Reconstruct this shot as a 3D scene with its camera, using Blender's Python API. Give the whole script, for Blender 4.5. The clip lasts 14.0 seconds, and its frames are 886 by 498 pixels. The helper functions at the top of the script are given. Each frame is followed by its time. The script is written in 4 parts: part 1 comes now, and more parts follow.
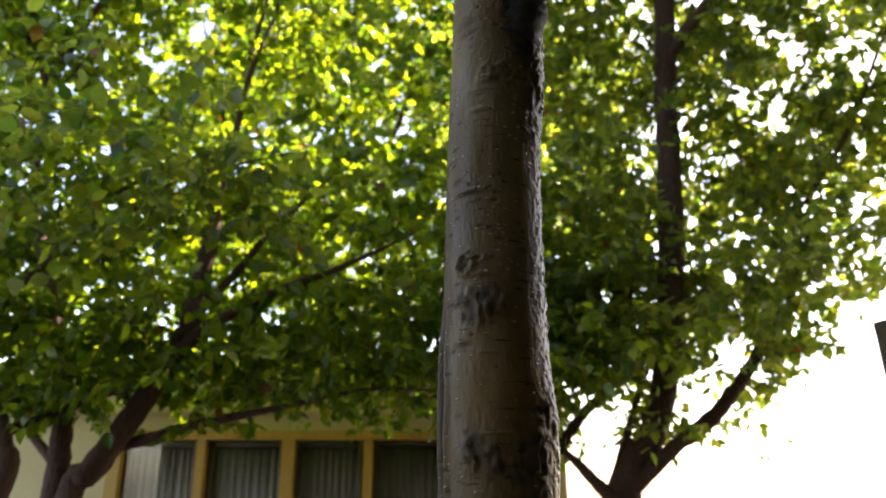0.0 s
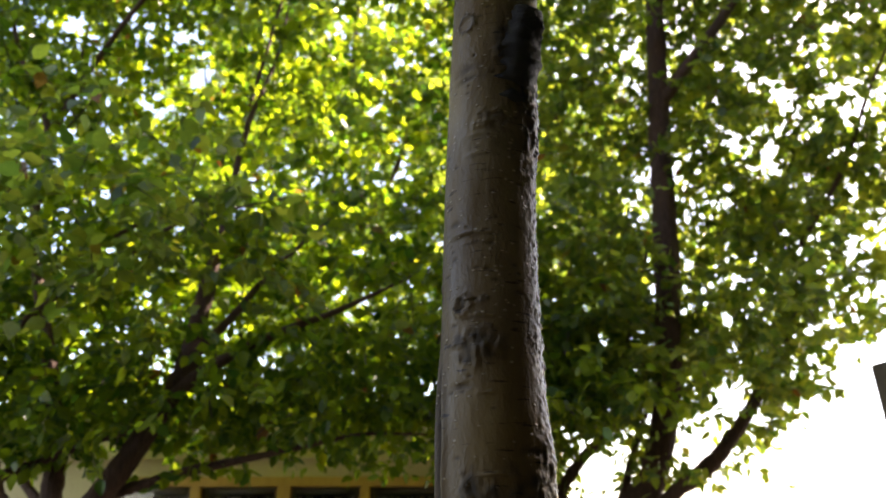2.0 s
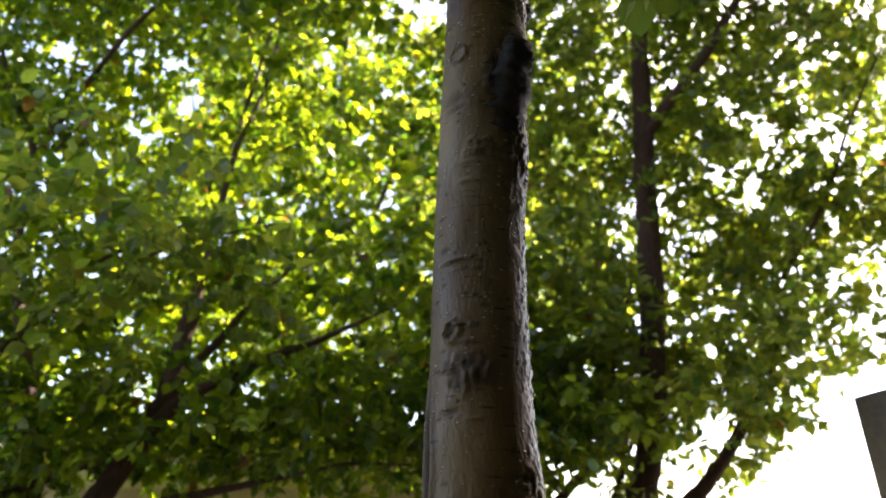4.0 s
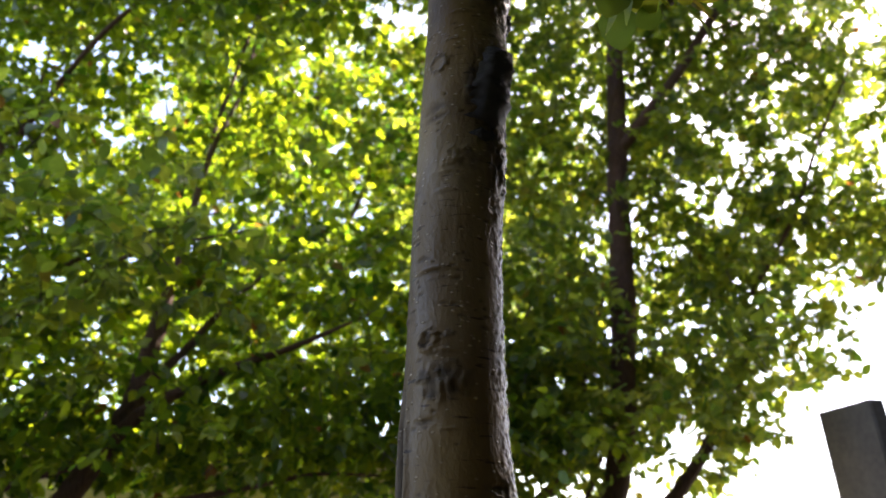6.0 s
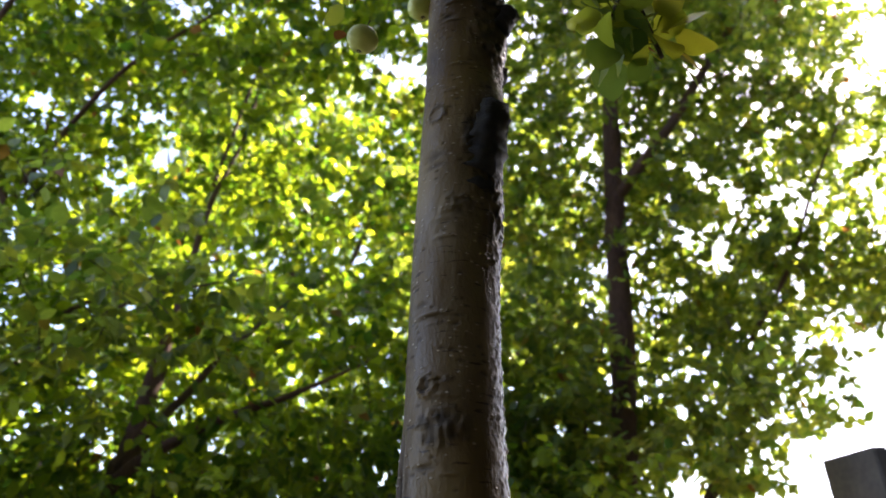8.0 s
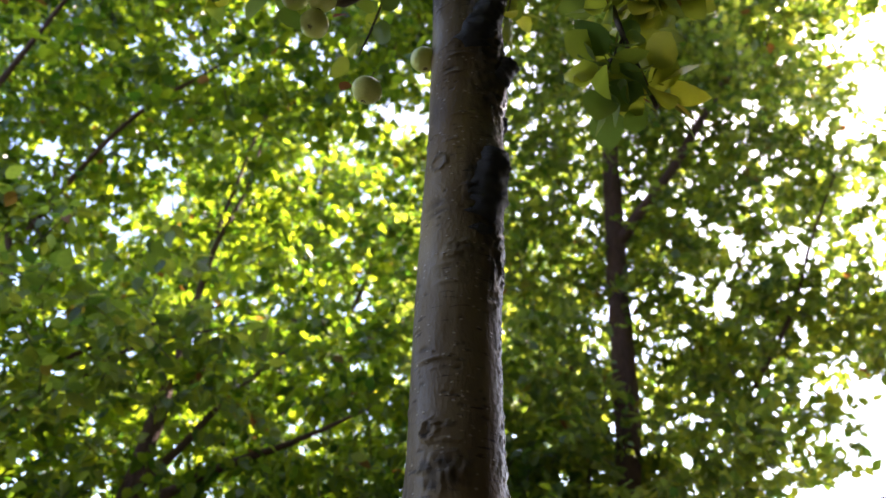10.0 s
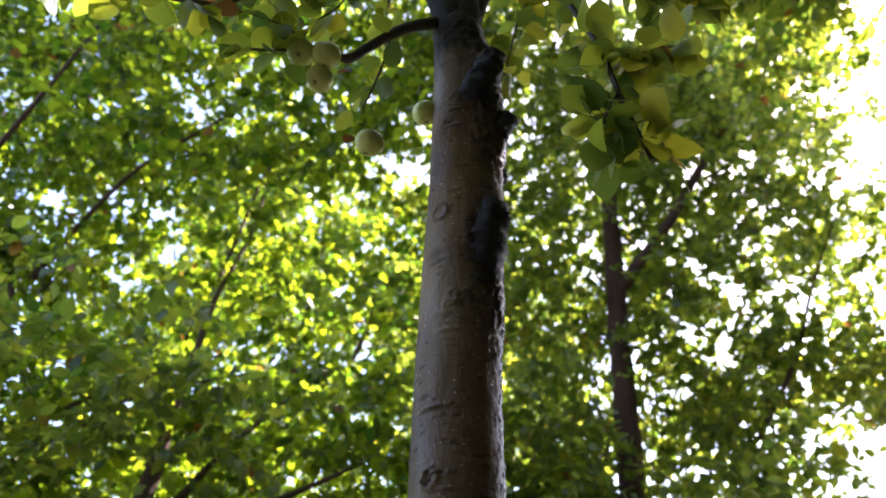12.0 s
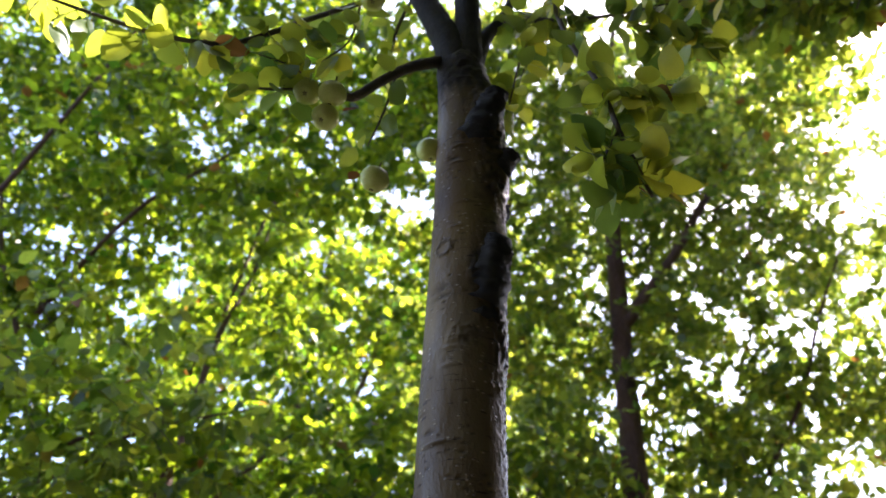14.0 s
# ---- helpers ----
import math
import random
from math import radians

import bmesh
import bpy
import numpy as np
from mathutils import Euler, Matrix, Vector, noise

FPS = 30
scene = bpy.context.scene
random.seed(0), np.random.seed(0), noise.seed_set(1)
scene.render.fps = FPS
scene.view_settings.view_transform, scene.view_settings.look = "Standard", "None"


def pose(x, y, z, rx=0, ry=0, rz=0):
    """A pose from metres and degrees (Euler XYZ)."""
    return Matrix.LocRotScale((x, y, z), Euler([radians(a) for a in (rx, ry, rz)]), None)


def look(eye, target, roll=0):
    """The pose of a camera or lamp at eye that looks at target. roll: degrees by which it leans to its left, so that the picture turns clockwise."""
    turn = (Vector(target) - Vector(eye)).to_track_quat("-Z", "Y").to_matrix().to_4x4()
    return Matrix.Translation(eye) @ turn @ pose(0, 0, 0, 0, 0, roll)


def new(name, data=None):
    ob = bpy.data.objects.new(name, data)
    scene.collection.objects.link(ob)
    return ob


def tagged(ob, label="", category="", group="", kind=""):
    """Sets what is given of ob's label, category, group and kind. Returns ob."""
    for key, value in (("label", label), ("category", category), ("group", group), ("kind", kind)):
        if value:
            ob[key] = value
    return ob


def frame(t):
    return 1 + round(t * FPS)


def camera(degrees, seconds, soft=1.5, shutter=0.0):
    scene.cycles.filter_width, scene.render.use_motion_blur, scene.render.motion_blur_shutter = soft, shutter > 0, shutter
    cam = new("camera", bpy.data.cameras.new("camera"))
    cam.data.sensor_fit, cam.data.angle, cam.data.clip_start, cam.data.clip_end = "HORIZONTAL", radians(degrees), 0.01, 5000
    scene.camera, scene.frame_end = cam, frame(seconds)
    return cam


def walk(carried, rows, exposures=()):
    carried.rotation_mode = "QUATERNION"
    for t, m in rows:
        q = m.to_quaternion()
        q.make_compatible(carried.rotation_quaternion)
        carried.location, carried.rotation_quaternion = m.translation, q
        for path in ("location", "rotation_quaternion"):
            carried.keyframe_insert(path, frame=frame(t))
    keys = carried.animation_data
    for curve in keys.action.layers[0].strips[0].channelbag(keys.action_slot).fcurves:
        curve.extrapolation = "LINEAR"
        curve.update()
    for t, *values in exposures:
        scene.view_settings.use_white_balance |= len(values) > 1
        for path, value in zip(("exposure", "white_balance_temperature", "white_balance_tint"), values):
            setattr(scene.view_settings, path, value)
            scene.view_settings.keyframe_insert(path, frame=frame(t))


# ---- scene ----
cam = camera(62.0, 14.0)
EYE, TILT = 1.5, 18.0
ROWS = [
    (0.0, 0.0000, 0.0000, 0.0000, -0.00, 0.00, 0.00),
    (0.5, -0.0001, -0.0009, 0.0000, -0.22, 0.28, 0.07),
    (1.0, 0.0012, -0.0029, -0.0001, -0.21, 1.05, 0.13),
    (1.5, -0.0002, -0.0075, -0.0010, -0.21, 2.04, 0.08),
    (2.0, -0.0004, -0.0138, -0.0029, -0.23, 3.38, 0.07),
    (2.5, -0.0010, -0.0146, -0.0029, -0.32, 4.17, 0.02),
    (3.0, -0.0029, -0.0205, -0.0047, -0.48, 4.93, -0.08),
    (5.5, -0.0128, -0.0134, -0.0118, -3.14, 6.11, -1.20),
    (6.0, -0.0134, -0.0151, -0.0114, -3.46, 6.54, -1.33),
    (6.5, -0.0133, -0.0186, -0.0129, -3.56, 7.30, -1.25),
    (7.0, -0.0137, -0.0228, -0.0138, -3.58, 8.21, -1.27),
    (7.5, -0.0129, -0.0284, -0.0146, -3.50, 9.32, -1.21),
    (8.0, -0.0135, -0.0308, -0.0152, -3.45, 10.19, -1.19),
    (10.5, -0.0151, -0.0540, -0.0222, -3.19, 14.82, -1.26),
    (11.0, -0.0157, -0.0590, -0.0239, -3.18, 15.90, -1.25),
    (11.5, -0.0156, -0.0632, -0.0253, -3.13, 16.85, -1.27),
    (12.0, -0.0156, -0.0681, -0.0268, -3.06, 17.61, -1.30),
    (12.5, -0.0156, -0.0722, -0.0276, -2.94, 18.43, -1.26),
    (13.0, -0.0151, -0.0771, -0.0301, -2.86, 19.34, -1.34),
    (13.5, -0.0145, -0.0773, -0.0292, -2.77, 19.88, -1.31),
    (14.0, -0.0153, -0.0797, -0.0288, -2.64, 20.26, -1.36),
]
walk(cam, [(t, pose(0, 0, EYE, TILT) @ pose(x, y, z, 90 + pitch, 0, yaw) @ pose(0, 0, 0, 0, 0, -roll)) for t, x, y, z, yaw, pitch, roll in ROWS],
     [(0.0, 2.56, 7600, 20), (14.0, 2.72, 6500, 24)])
# a phone focused on the trunk: the garden behind is slightly soft
cam.data.dof.use_dof = True
cam.data.dof.focus_distance = 1.15
cam.data.dof.aperture_fstop = 4.3

# ---- light ----
SUN_AZ, SUN_EL = 50.0, 50.0
world = bpy.data.worlds.new("world")
scene.world = world
world.use_nodes = True
wn = world.node_tree
sky = wn.nodes.new("ShaderNodeTexSky")
sky.sky_type = "NISHITA"
sky.sun_disc = False
sky.sun_elevation, sky.sun_rotation = radians(SUN_EL), radians(SUN_AZ)
sky.dust_density = 1.5
wn.links.new(sky.outputs[0], wn.nodes["Background"].inputs[0])
wn.nodes["Background"].inputs[1].default_value = 0.15
sun = new("sun", bpy.data.lights.new("sun", "SUN"))
sun.data.energy, sun.data.angle, sun.data.color = 5.0, radians(0.6), (1.0, 0.95, 0.86)
to_sun = Vector((math.sin(radians(SUN_AZ)) * math.cos(radians(SUN_EL)), math.cos(radians(SUN_AZ)) * math.cos(radians(SUN_EL)), math.sin(radians(SUN_EL))))
sun.matrix_world = look(to_sun * 60, (0, 0, 0))

# ---- materials ----
def material(name):
    m = bpy.data.materials.new(name)
    m.use_nodes = True
    return m, m.node_tree.nodes, m.node_tree.links, m.node_tree.nodes["Principled BSDF"]


def ramp_of(nodes, stops):
    r = nodes.new("ShaderNodeValToRGB")
    while len(r.color_ramp.elements) < len(stops):
        r.color_ramp.elements.new(0.5)
    for e, (p, c) in zip(r.color_ramp.elements, stops):
        e.position, e.color = p, (*c, 1)
    return r


def noise_of(nodes, links, scale, detail=4.0, stretch=(1, 1, 1), coord="Object"):
    tc = nodes.new("ShaderNodeTexCoord")
    mp = nodes.new("ShaderNodeMapping")
    mp.inputs["Scale"].default_value = stretch
    n = nodes.new("ShaderNodeTexNoise")
    n.inputs["Scale"].default_value, n.inputs["Detail"].default_value = scale, detail
    links.new(tc.outputs[coord], mp.inputs[0])
    links.new(mp.outputs[0], n.inputs["Vector"])
    return n


def rough(name, dark, light, scale, roughness=0.85, bump=0.3, depth=0.01, stretch=(1, 1, 1), fine=8.0):
    """A matt surface: two tones in large stains, a finer grain over them, and relief."""
    m, n, l, b = material(name)
    big, small = noise_of(n, l, scale, 5, stretch), noise_of(n, l, scale * fine, 6, stretch)
    mix = n.new("ShaderNodeMath")
    mix.operation = "MULTIPLY_ADD"
    mix.inputs[1].default_value = 0.45
    l.new(small.outputs[0], mix.inputs[0])
    half = n.new("ShaderNodeMath")
    half.operation = "MULTIPLY"
    half.inputs[1].default_value = 0.55
    l.new(big.outputs[0], half.inputs[0])
    l.new(half.outputs[0], mix.inputs[2])
    r = ramp_of(n, [(0.3, dark), (0.7, light)])
    l.new(mix.outputs[0], r.inputs[0])
    l.new(r.outputs[0], b.inputs["Base Color"])
    b.inputs["Roughness"].default_value = roughness
    bp = n.new("ShaderNodeBump")
    bp.inputs["Strength"].default_value, bp.inputs["Distance"].default_value = bump, depth
    l.new(small.outputs[0], bp.inputs["Height"])
    l.new(bp.outputs[0], b.inputs["Normal"])
    return m


def leaf_material(name, dark, light, through_dark, through_light, gloss=0.35, share=0.55, per_object=False):
    """Leaf: reflects on both sides, lets coloured light through, with a thin waxy gloss; each leaf has its own tone."""
    m, n, l, b = material(name)
    if per_object:
        rnd = n.new("ShaderNodeObjectInfo").outputs["Random"]
    else:
        rnd = n.new("ShaderNodeNewGeometry").outputs["Random Per Island"]
    r1, r2 = ramp_of(n, [(0, dark), (0.991, light), (0.993, (0.16, 0.07, 0.025)), (1, (0.2, 0.09, 0.03))]), ramp_of(n, [(0, through_dark), (0.8, through_light), (0.991, (through_light[0] * 1.25, through_light[1] * 1.05, through_light[2])), (0.993, (0.36, 0.15, 0.03)), (1, (0.45, 0.2, 0.04))])
    vein = noise_of(n, l, 55, 3)
    l.new(rnd, r1.inputs[0])
    l.new(rnd, r2.inputs[0])
    dim = n.new("ShaderNodeMixRGB")
    dim.blend_type, dim.inputs[0].default_value = "MULTIPLY", 0.45
    l.new(r2.outputs[0], dim.inputs[1])
    l.new(vein.outputs[0], dim.inputs[2])
    b.inputs["Roughness"].default_value = gloss
    b.inputs["Specular IOR Level"].default_value = 0.4
    l.new(r1.outputs[0], b.inputs["Base Color"])
    t = n.new("ShaderNodeBsdfTranslucent")
    l.new(dim.outputs[0], t.inputs[0])
    mix = n.new("ShaderNodeMixShader")
    mix.inputs[0].default_value = share
    l.new(b.outputs[0], mix.inputs[1])
    l.new(t.outputs[0], mix.inputs[2])
    l.new(mix.outputs[0], n["Material Output"].inputs[0])
    return m


def apple_bark():
    """Smooth young bark: olive to grey, horizontal lenticels, dark corky scars and painted shade where the mesh says
    so.
    """
    m, n, l, b = material("apple_bark")
    tint = noise_of(n, l, 7, 4, (1, 1, 0.5))
    tones = ramp_of(n, [(0.3, (0.088, 0.057, 0.028)), (0.55, (0.172, 0.128, 0.074)), (0.8, (0.30, 0.245, 0.155))])
    l.new(tint.outputs[0], tones.inputs[0])
    olive = noise_of(n, l, 3.2, 3, (1, 1, 0.6))
    ov = ramp_of(n, [(0.42, (1.0, 0.88, 0.50)), (0.66, (1, 0.98, 0.92))])
    l.new(olive.outputs[0], ov.inputs[0])
    warm = n.new("ShaderNodeMixRGB")
    warm.blend_type, warm.inputs[0].default_value = "MULTIPLY", 1
    l.new(tones.outputs[0], warm.inputs[1])
    l.new(ov.outputs[0], warm.inputs[2])
    streak = noise_of(n, l, 30, 6, (1, 1, 0.25))
    mul = n.new("ShaderNodeMixRGB")
    mul.blend_type, mul.inputs[0].default_value = "MULTIPLY", 0.18
    l.new(warm.outputs[0], mul.inputs[1])
    sr = ramp_of(n, [(0.35, (0.55, 0.5, 0.45)), (0.6, (1, 1, 1))])
    l.new(streak.outputs[0], sr.inputs[0])
    l.new(sr.outputs[0], mul.inputs[2])
    # lenticels: small pale warts, wider than high
    tc, mp, vo = n.new("ShaderNodeTexCoord"), n.new("ShaderNodeMapping"), n.new("ShaderNodeTexVoronoi")
    mp.inputs["Scale"].default_value = (1, 1, 1.7)
    vo.inputs["Scale"].default_value = 62
    l.new(tc.outputs["Object"], mp.inputs[0])
    l.new(mp.outputs[0], vo.inputs["Vector"])
    wart = ramp_of(n, [(0.10, (1, 1, 1)), (0.24, (0, 0, 0))])
    l.new(vo.outputs["Distance"], wart.inputs[0])
    pick = ramp_of(n, [(0.45, (0, 0, 0)), (0.6, (1, 1, 1))])
    l.new(vo.outputs["Color"], pick.inputs[0])
    spots = n.new("ShaderNodeMixRGB")
    spots.blend_type, spots.inputs[0].default_value = "MULTIPLY", 1
    l.new(wart.outputs[0], spots.inputs[1])
    l.new(pick.outputs[0], spots.inputs[2])
    lent = n.new("ShaderNodeMixRGB")
    l.new(spots.outputs[0], lent.inputs[0])
    l.new(mul.outputs[0], lent.inputs[1])
    lent.inputs[2].default_value = (0.36, 0.29, 0.19, 1)
    crack = noise_of(n, l, 26, 5, (1, 1, 5.5))
    cr = ramp_of(n, [(0.30, (0.35, 0.32, 0.30)), (0.36, (1, 1, 1))])
    l.new(crack.outputs[0], cr.inputs[0])
    lined = n.new("ShaderNodeMixRGB")
    lined.blend_type, lined.inputs[0].default_value = "MULTIPLY", 1
    l.new(lent.outputs[0], lined.inputs[1])
    l.new(cr.outputs[0], lined.inputs[2])
    b.inputs["Specular IOR Level"].default_value = 0.32
    scar_shade = n.new("ShaderNodeAttribute")
    scar_shade.attribute_name = "scar_shade"
    cork_shade = n.new("ShaderNodeMixRGB")
    l.new(scar_shade.outputs["Fac"], cork_shade.inputs[0])
    l.new(lined.outputs[0], cork_shade.inputs[1])
    cork_shade.inputs[2].default_value = (0.02, 0.018, 0.017, 1)
    l.new(cork_shade.outputs[0], b.inputs["Base Color"])
    gl = ramp_of(n, [(0.35, (0.42, 0.42, 0.42)), (0.65, (0.68, 0.68, 0.68))])
    l.new(streak.outputs[0], gl.inputs[0])
    fl = n.new("ShaderNodeAttribute")
    fl.attribute_name = "flank"
    wet = n.new("ShaderNodeMixRGB")
    l.new(fl.outputs["Fac"], wet.inputs[0])
    wet.inputs[2].default_value = (0.27, 0.27, 0.27, 1)
    dull = n.new("ShaderNodeMixRGB")
    sc = n.new("ShaderNodeAttribute")
    sc.attribute_name = "scar_shade"
    l.new(sc.outputs["Fac"], dull.inputs[0])
    l.new(gl.outputs[0], dull.inputs[1])
    dull.inputs[2].default_value = (0.8, 0.8, 0.8, 1)
    l.new(dull.outputs[0], wet.inputs[1])
    l.new(wet.outputs[0], b.inputs["Roughness"])
    grain = noise_of(n, l, 170, 4, (1, 1, 0.6))
    h = n.new("ShaderNodeMath")
    h.operation = "MULTIPLY_ADD"
    h.inputs[1].default_value = 0.55
    l.new(spots.outputs[0], h.inputs[0])
    g2 = n.new("ShaderNodeMath")
    g2.operation = "MULTIPLY"
    g2.inputs[1].default_value = 0.6
    l.new(grain.outputs[0], g2.inputs[0])
    l.new(g2.outputs[0], h.inputs[2])
    bp = n.new("ShaderNodeBump")
    bp.inputs["Strength"].default_value, bp.inputs["Distance"].default_value = 0.6, 0.005
    l.new(h.outputs[0], bp.inputs["Height"])
    l.new(bp.outputs[0], b.inputs["Normal"])
    return m


def apple_skin():
    m, n, l, b = material("apple_skin")
    blush = noise_of(n, l, 18, 3)
    r = ramp_of(n, [(0.35, (0.54, 0.62, 0.15)), (0.65, (0.72, 0.76, 0.24)), (0.85, (0.74, 0.64, 0.24))])
    l.new(blush.outputs[0], r.inputs[0])
    vo = n.new("ShaderNodeTexVoronoi")
    vo.inputs["Scale"].default_value = 170
    tc = n.new("ShaderNodeTexCoord")
    l.new(tc.outputs["Object"], vo.inputs["Vector"])
    dots = ramp_of(n, [(0.1, (1, 1, 1)), (0.2, (0, 0, 0))])
    l.new(vo.outputs["Distance"], dots.inputs[0])
    mx = n.new("ShaderNodeMixRGB")
    l.new(dots.outputs[0], mx.inputs[0])
    l.new(r.outputs[0], mx.inputs[1])
    mx.inputs[2].default_value = (0.72, 0.74, 0.42, 1)
    l.new(mx.outputs[0], b.inputs["Base Color"])
    b.inputs["Roughness"].default_value = 0.42
    b.inputs["Subsurface Weight"].default_value = 0.25
    b.inputs["Subsurface Radius"].default_value = (0.01, 0.012, 0.004)
    return m


def glass_material():
    m, n, l, b = material("window_glass")
    n.remove(b)
    clear, shine, mix, fr = (n.new("ShaderNode" + k) for k in ("BsdfTransparent", "BsdfGlossy", "MixShader", "Fresnel"))
    clear.inputs["Color"].default_value = (0.98, 0.985, 0.98, 1)
    shine.inputs["Roughness"].default_value = 0.03
    fr.inputs["IOR"].default_value = 1.45
    l.new(fr.outputs[0], mix.inputs[0])
    l.new(clear.outputs[0], mix.inputs[1])
    l.new(shine.outputs[0], mix.inputs[2])
    l.new(mix.outputs[0], n["Material Output"].inputs[0])
    return m


BARK = apple_bark()
TREE_BARK = rough("tree_bark", (0.055, 0.030, 0.022), (0.145, 0.08, 0.058), 9, 0.9, 0.9, 0.02, (1, 1, 0.3))
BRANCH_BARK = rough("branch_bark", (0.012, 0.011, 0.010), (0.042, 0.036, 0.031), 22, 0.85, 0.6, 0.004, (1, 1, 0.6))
TWIG_BARK = rough("twig_bark", (0.05, 0.038, 0.03), (0.13, 0.10, 0.075), 30, 0.8, 0.4, 0.004)
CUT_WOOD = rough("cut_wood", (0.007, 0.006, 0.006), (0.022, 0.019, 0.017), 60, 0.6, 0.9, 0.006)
LEAF_LEFT = leaf_material("leaf_green", (0.03, 0.075, 0.018), (0.07, 0.14, 0.03), (0.09, 0.24, 0.012), (0.56, 0.74, 0.025))
LEAF_RIGHT = leaf_material("leaf_deep_green", (0.055, 0.095, 0.038), (0.11, 0.16, 0.06), (0.17, 0.33, 0.03), (0.62, 0.74, 0.06))
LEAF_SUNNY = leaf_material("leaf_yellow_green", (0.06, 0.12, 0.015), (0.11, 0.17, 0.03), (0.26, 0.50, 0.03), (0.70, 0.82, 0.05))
LEAF_APPLE = leaf_material("leaf_apple", (0.085, 0.155, 0.04), (0.15, 0.23, 0.06), (0.18, 0.31, 0.04), (0.70, 0.74, 0.05), 0.45, 0.5, True)
LEAF_DRY = leaf_material("leaf_dry", (0.12, 0.05, 0.02), (0.22, 0.09, 0.03), (0.30, 0.10, 0.03), (0.45, 0.16, 0.04), 0.6, 0.4, True)
SKIN = apple_skin()
PLASTER = rough("cream_plaster", (0.52, 0.43, 0.24), (0.65, 0.56, 0.34), 1.6, 0.9, 0.25, 0.004, fine=40)
OCHRE = rough("ochre_paint", (0.42, 0.24, 0.05), (0.56, 0.34, 0.09), 5, 0.5, 0.2, 0.003, (1, 1, 0.2))
CURTAIN = rough("curtain_cloth", (0.82, 0.78, 0.70), (0.92, 0.88, 0.82), 6, 0.9, 0.2, 0.003)
ROOM = rough("room_wall", (0.30, 0.27, 0.22), (0.40, 0.36, 0.30), 2, 0.9, 0.1, 0.003)
ROOFING = rough("roof_felt", (0.06, 0.055, 0.05), (0.12, 0.11, 0.10), 4, 0.9, 0.4, 0.004)
CONCRETE = rough("grey_concrete", (0.10, 0.10, 0.11), (0.19, 0.185, 0.195), 4, 0.9, 0.5, 0.006)
SOIL = rough("garden_soil", (0.025, 0.024, 0.014), (0.065, 0.06, 0.034), 1.2, 0.95, 0.8, 0.03, fine=20)
SHADE_WALL = rough("shade_wall_brown", (0.022, 0.020, 0.017), (0.045, 0.040, 0.034), 1.5, 0.95, 0.4, 0.008)
GLASS = glass_material()


# ---- mesh helpers ----
def part(name, bm, mat, parent=None, label=""):
    me = bpy.data.meshes.new(name)
    bm.to_mesh(me)
    bm.free()
    for p in me.polygons:
        p.use_smooth = len(p.vertices) == 4 and name not in SHARP
    me.materials.append(mat)
    ob = new(name, me)
    ob.parent = parent
    return tagged(ob, label)


SHARP = {"wall", "roof", "window_frame", "mullion", "window_sill", "pane", "pillar_shaft", "coping", "plinth", "room", "fascia"}


def box(bm, x0, x1, y0, y1, z0, z1, bevel=0.0):
    r = bmesh.ops.create_cube(bm, size=1.0, matrix=Matrix.LocRotScale(((x0 + x1) / 2, (y0 + y1) / 2, (z0 + z1) / 2), None, (x1 - x0, y1 - y0, z1 - z0)))
    if bevel:
        edges = list({e for v in r["verts"] for e in v.link_edges})
        bmesh.ops.bevel(bm, geom=edges, offset=bevel, segments=2, affect="EDGES")


def spline(points, steps):
    """Catmull-Rom through points of any size, steps spans between two of them."""
    p = np.array(points, float)
    p = np.vstack([2 * p[0] - p[1], p, 2 * p[-1] - p[-2]])
    out = []
    for i in range(1, len(p) - 2):
        for k in range(steps):
            t = k / steps
            out.append(0.5 * (2 * p[i] + (p[i + 1] - p[i - 1]) * t + (2 * p[i - 1] - 5 * p[i] + 4 * p[i + 1] - p[i + 2]) * t * t + (3 * p[i] - p[i - 1] - 3 * p[i + 1] + p[i + 2]) * t ** 3))
    out.append(p[-2])
    return np.array(out)


def tube(bm, points, steps=6, segs=8, rugged=0.12):
    """A limb through points (x, y, z, radius), with a slightly lumpy skin and closed ends."""
    c = spline(points, steps)
    rings = []
    for i, (x, y, z, r) in enumerate(c):
        d = Vector(c[min(i + 1, len(c) - 1)][:3] - c[max(i - 1, 0)][:3]).normalized()
        a = d.orthogonal().normalized() if i == 0 else (a - d * a.dot(d)).normalized()
        b = d.cross(a)
        ring = []
        for k in range(segs):
            w = 2 * math.pi * k / segs
            q = Vector((x, y, z)) + (a * math.cos(w) + b * math.sin(w)) * max(r, 0.0008)
            q += (q - Vector((x, y, z))) * rugged * noise.noise(q * (1.2 / max(r, 0.01)))
            ring.append(bm.verts.new(q))
        rings.append(ring)
    for r0, r1 in zip(rings, rings[1:]):
        for k in range(segs):
            bm.faces.new((r0[k], r0[(k + 1) % segs], r1[(k + 1) % segs], r1[k]))
    bm.faces.new(rings[0][::-1])
    bm.faces.new(rings[-1])
    return c


def soup(name, verts, faces, mat, parent=None, label="", kind=""):
    me = bpy.data.meshes.new(name)
    me.vertices.add(len(verts))
    me.vertices.foreach_set("co", np.asarray(verts, np.float32).ravel())
    faces = np.asarray(faces, np.int32)
    k = faces.shape[1]
    me.loops.add(faces.size)
    me.loops.foreach_set("vertex_index", faces.ravel())
    me.polygons.add(len(faces))
    me.polygons.foreach_set("loop_start", np.arange(0, faces.size, k, dtype=np.int32))
    me.polygons.foreach_set("loop_total", np.full(len(faces), k, np.int32))
    me.update(calc_edges=True)
    me.materials.append(mat)
    ob = new(name, me)
    ob.parent = parent
    return tagged(ob, label, kind=kind)


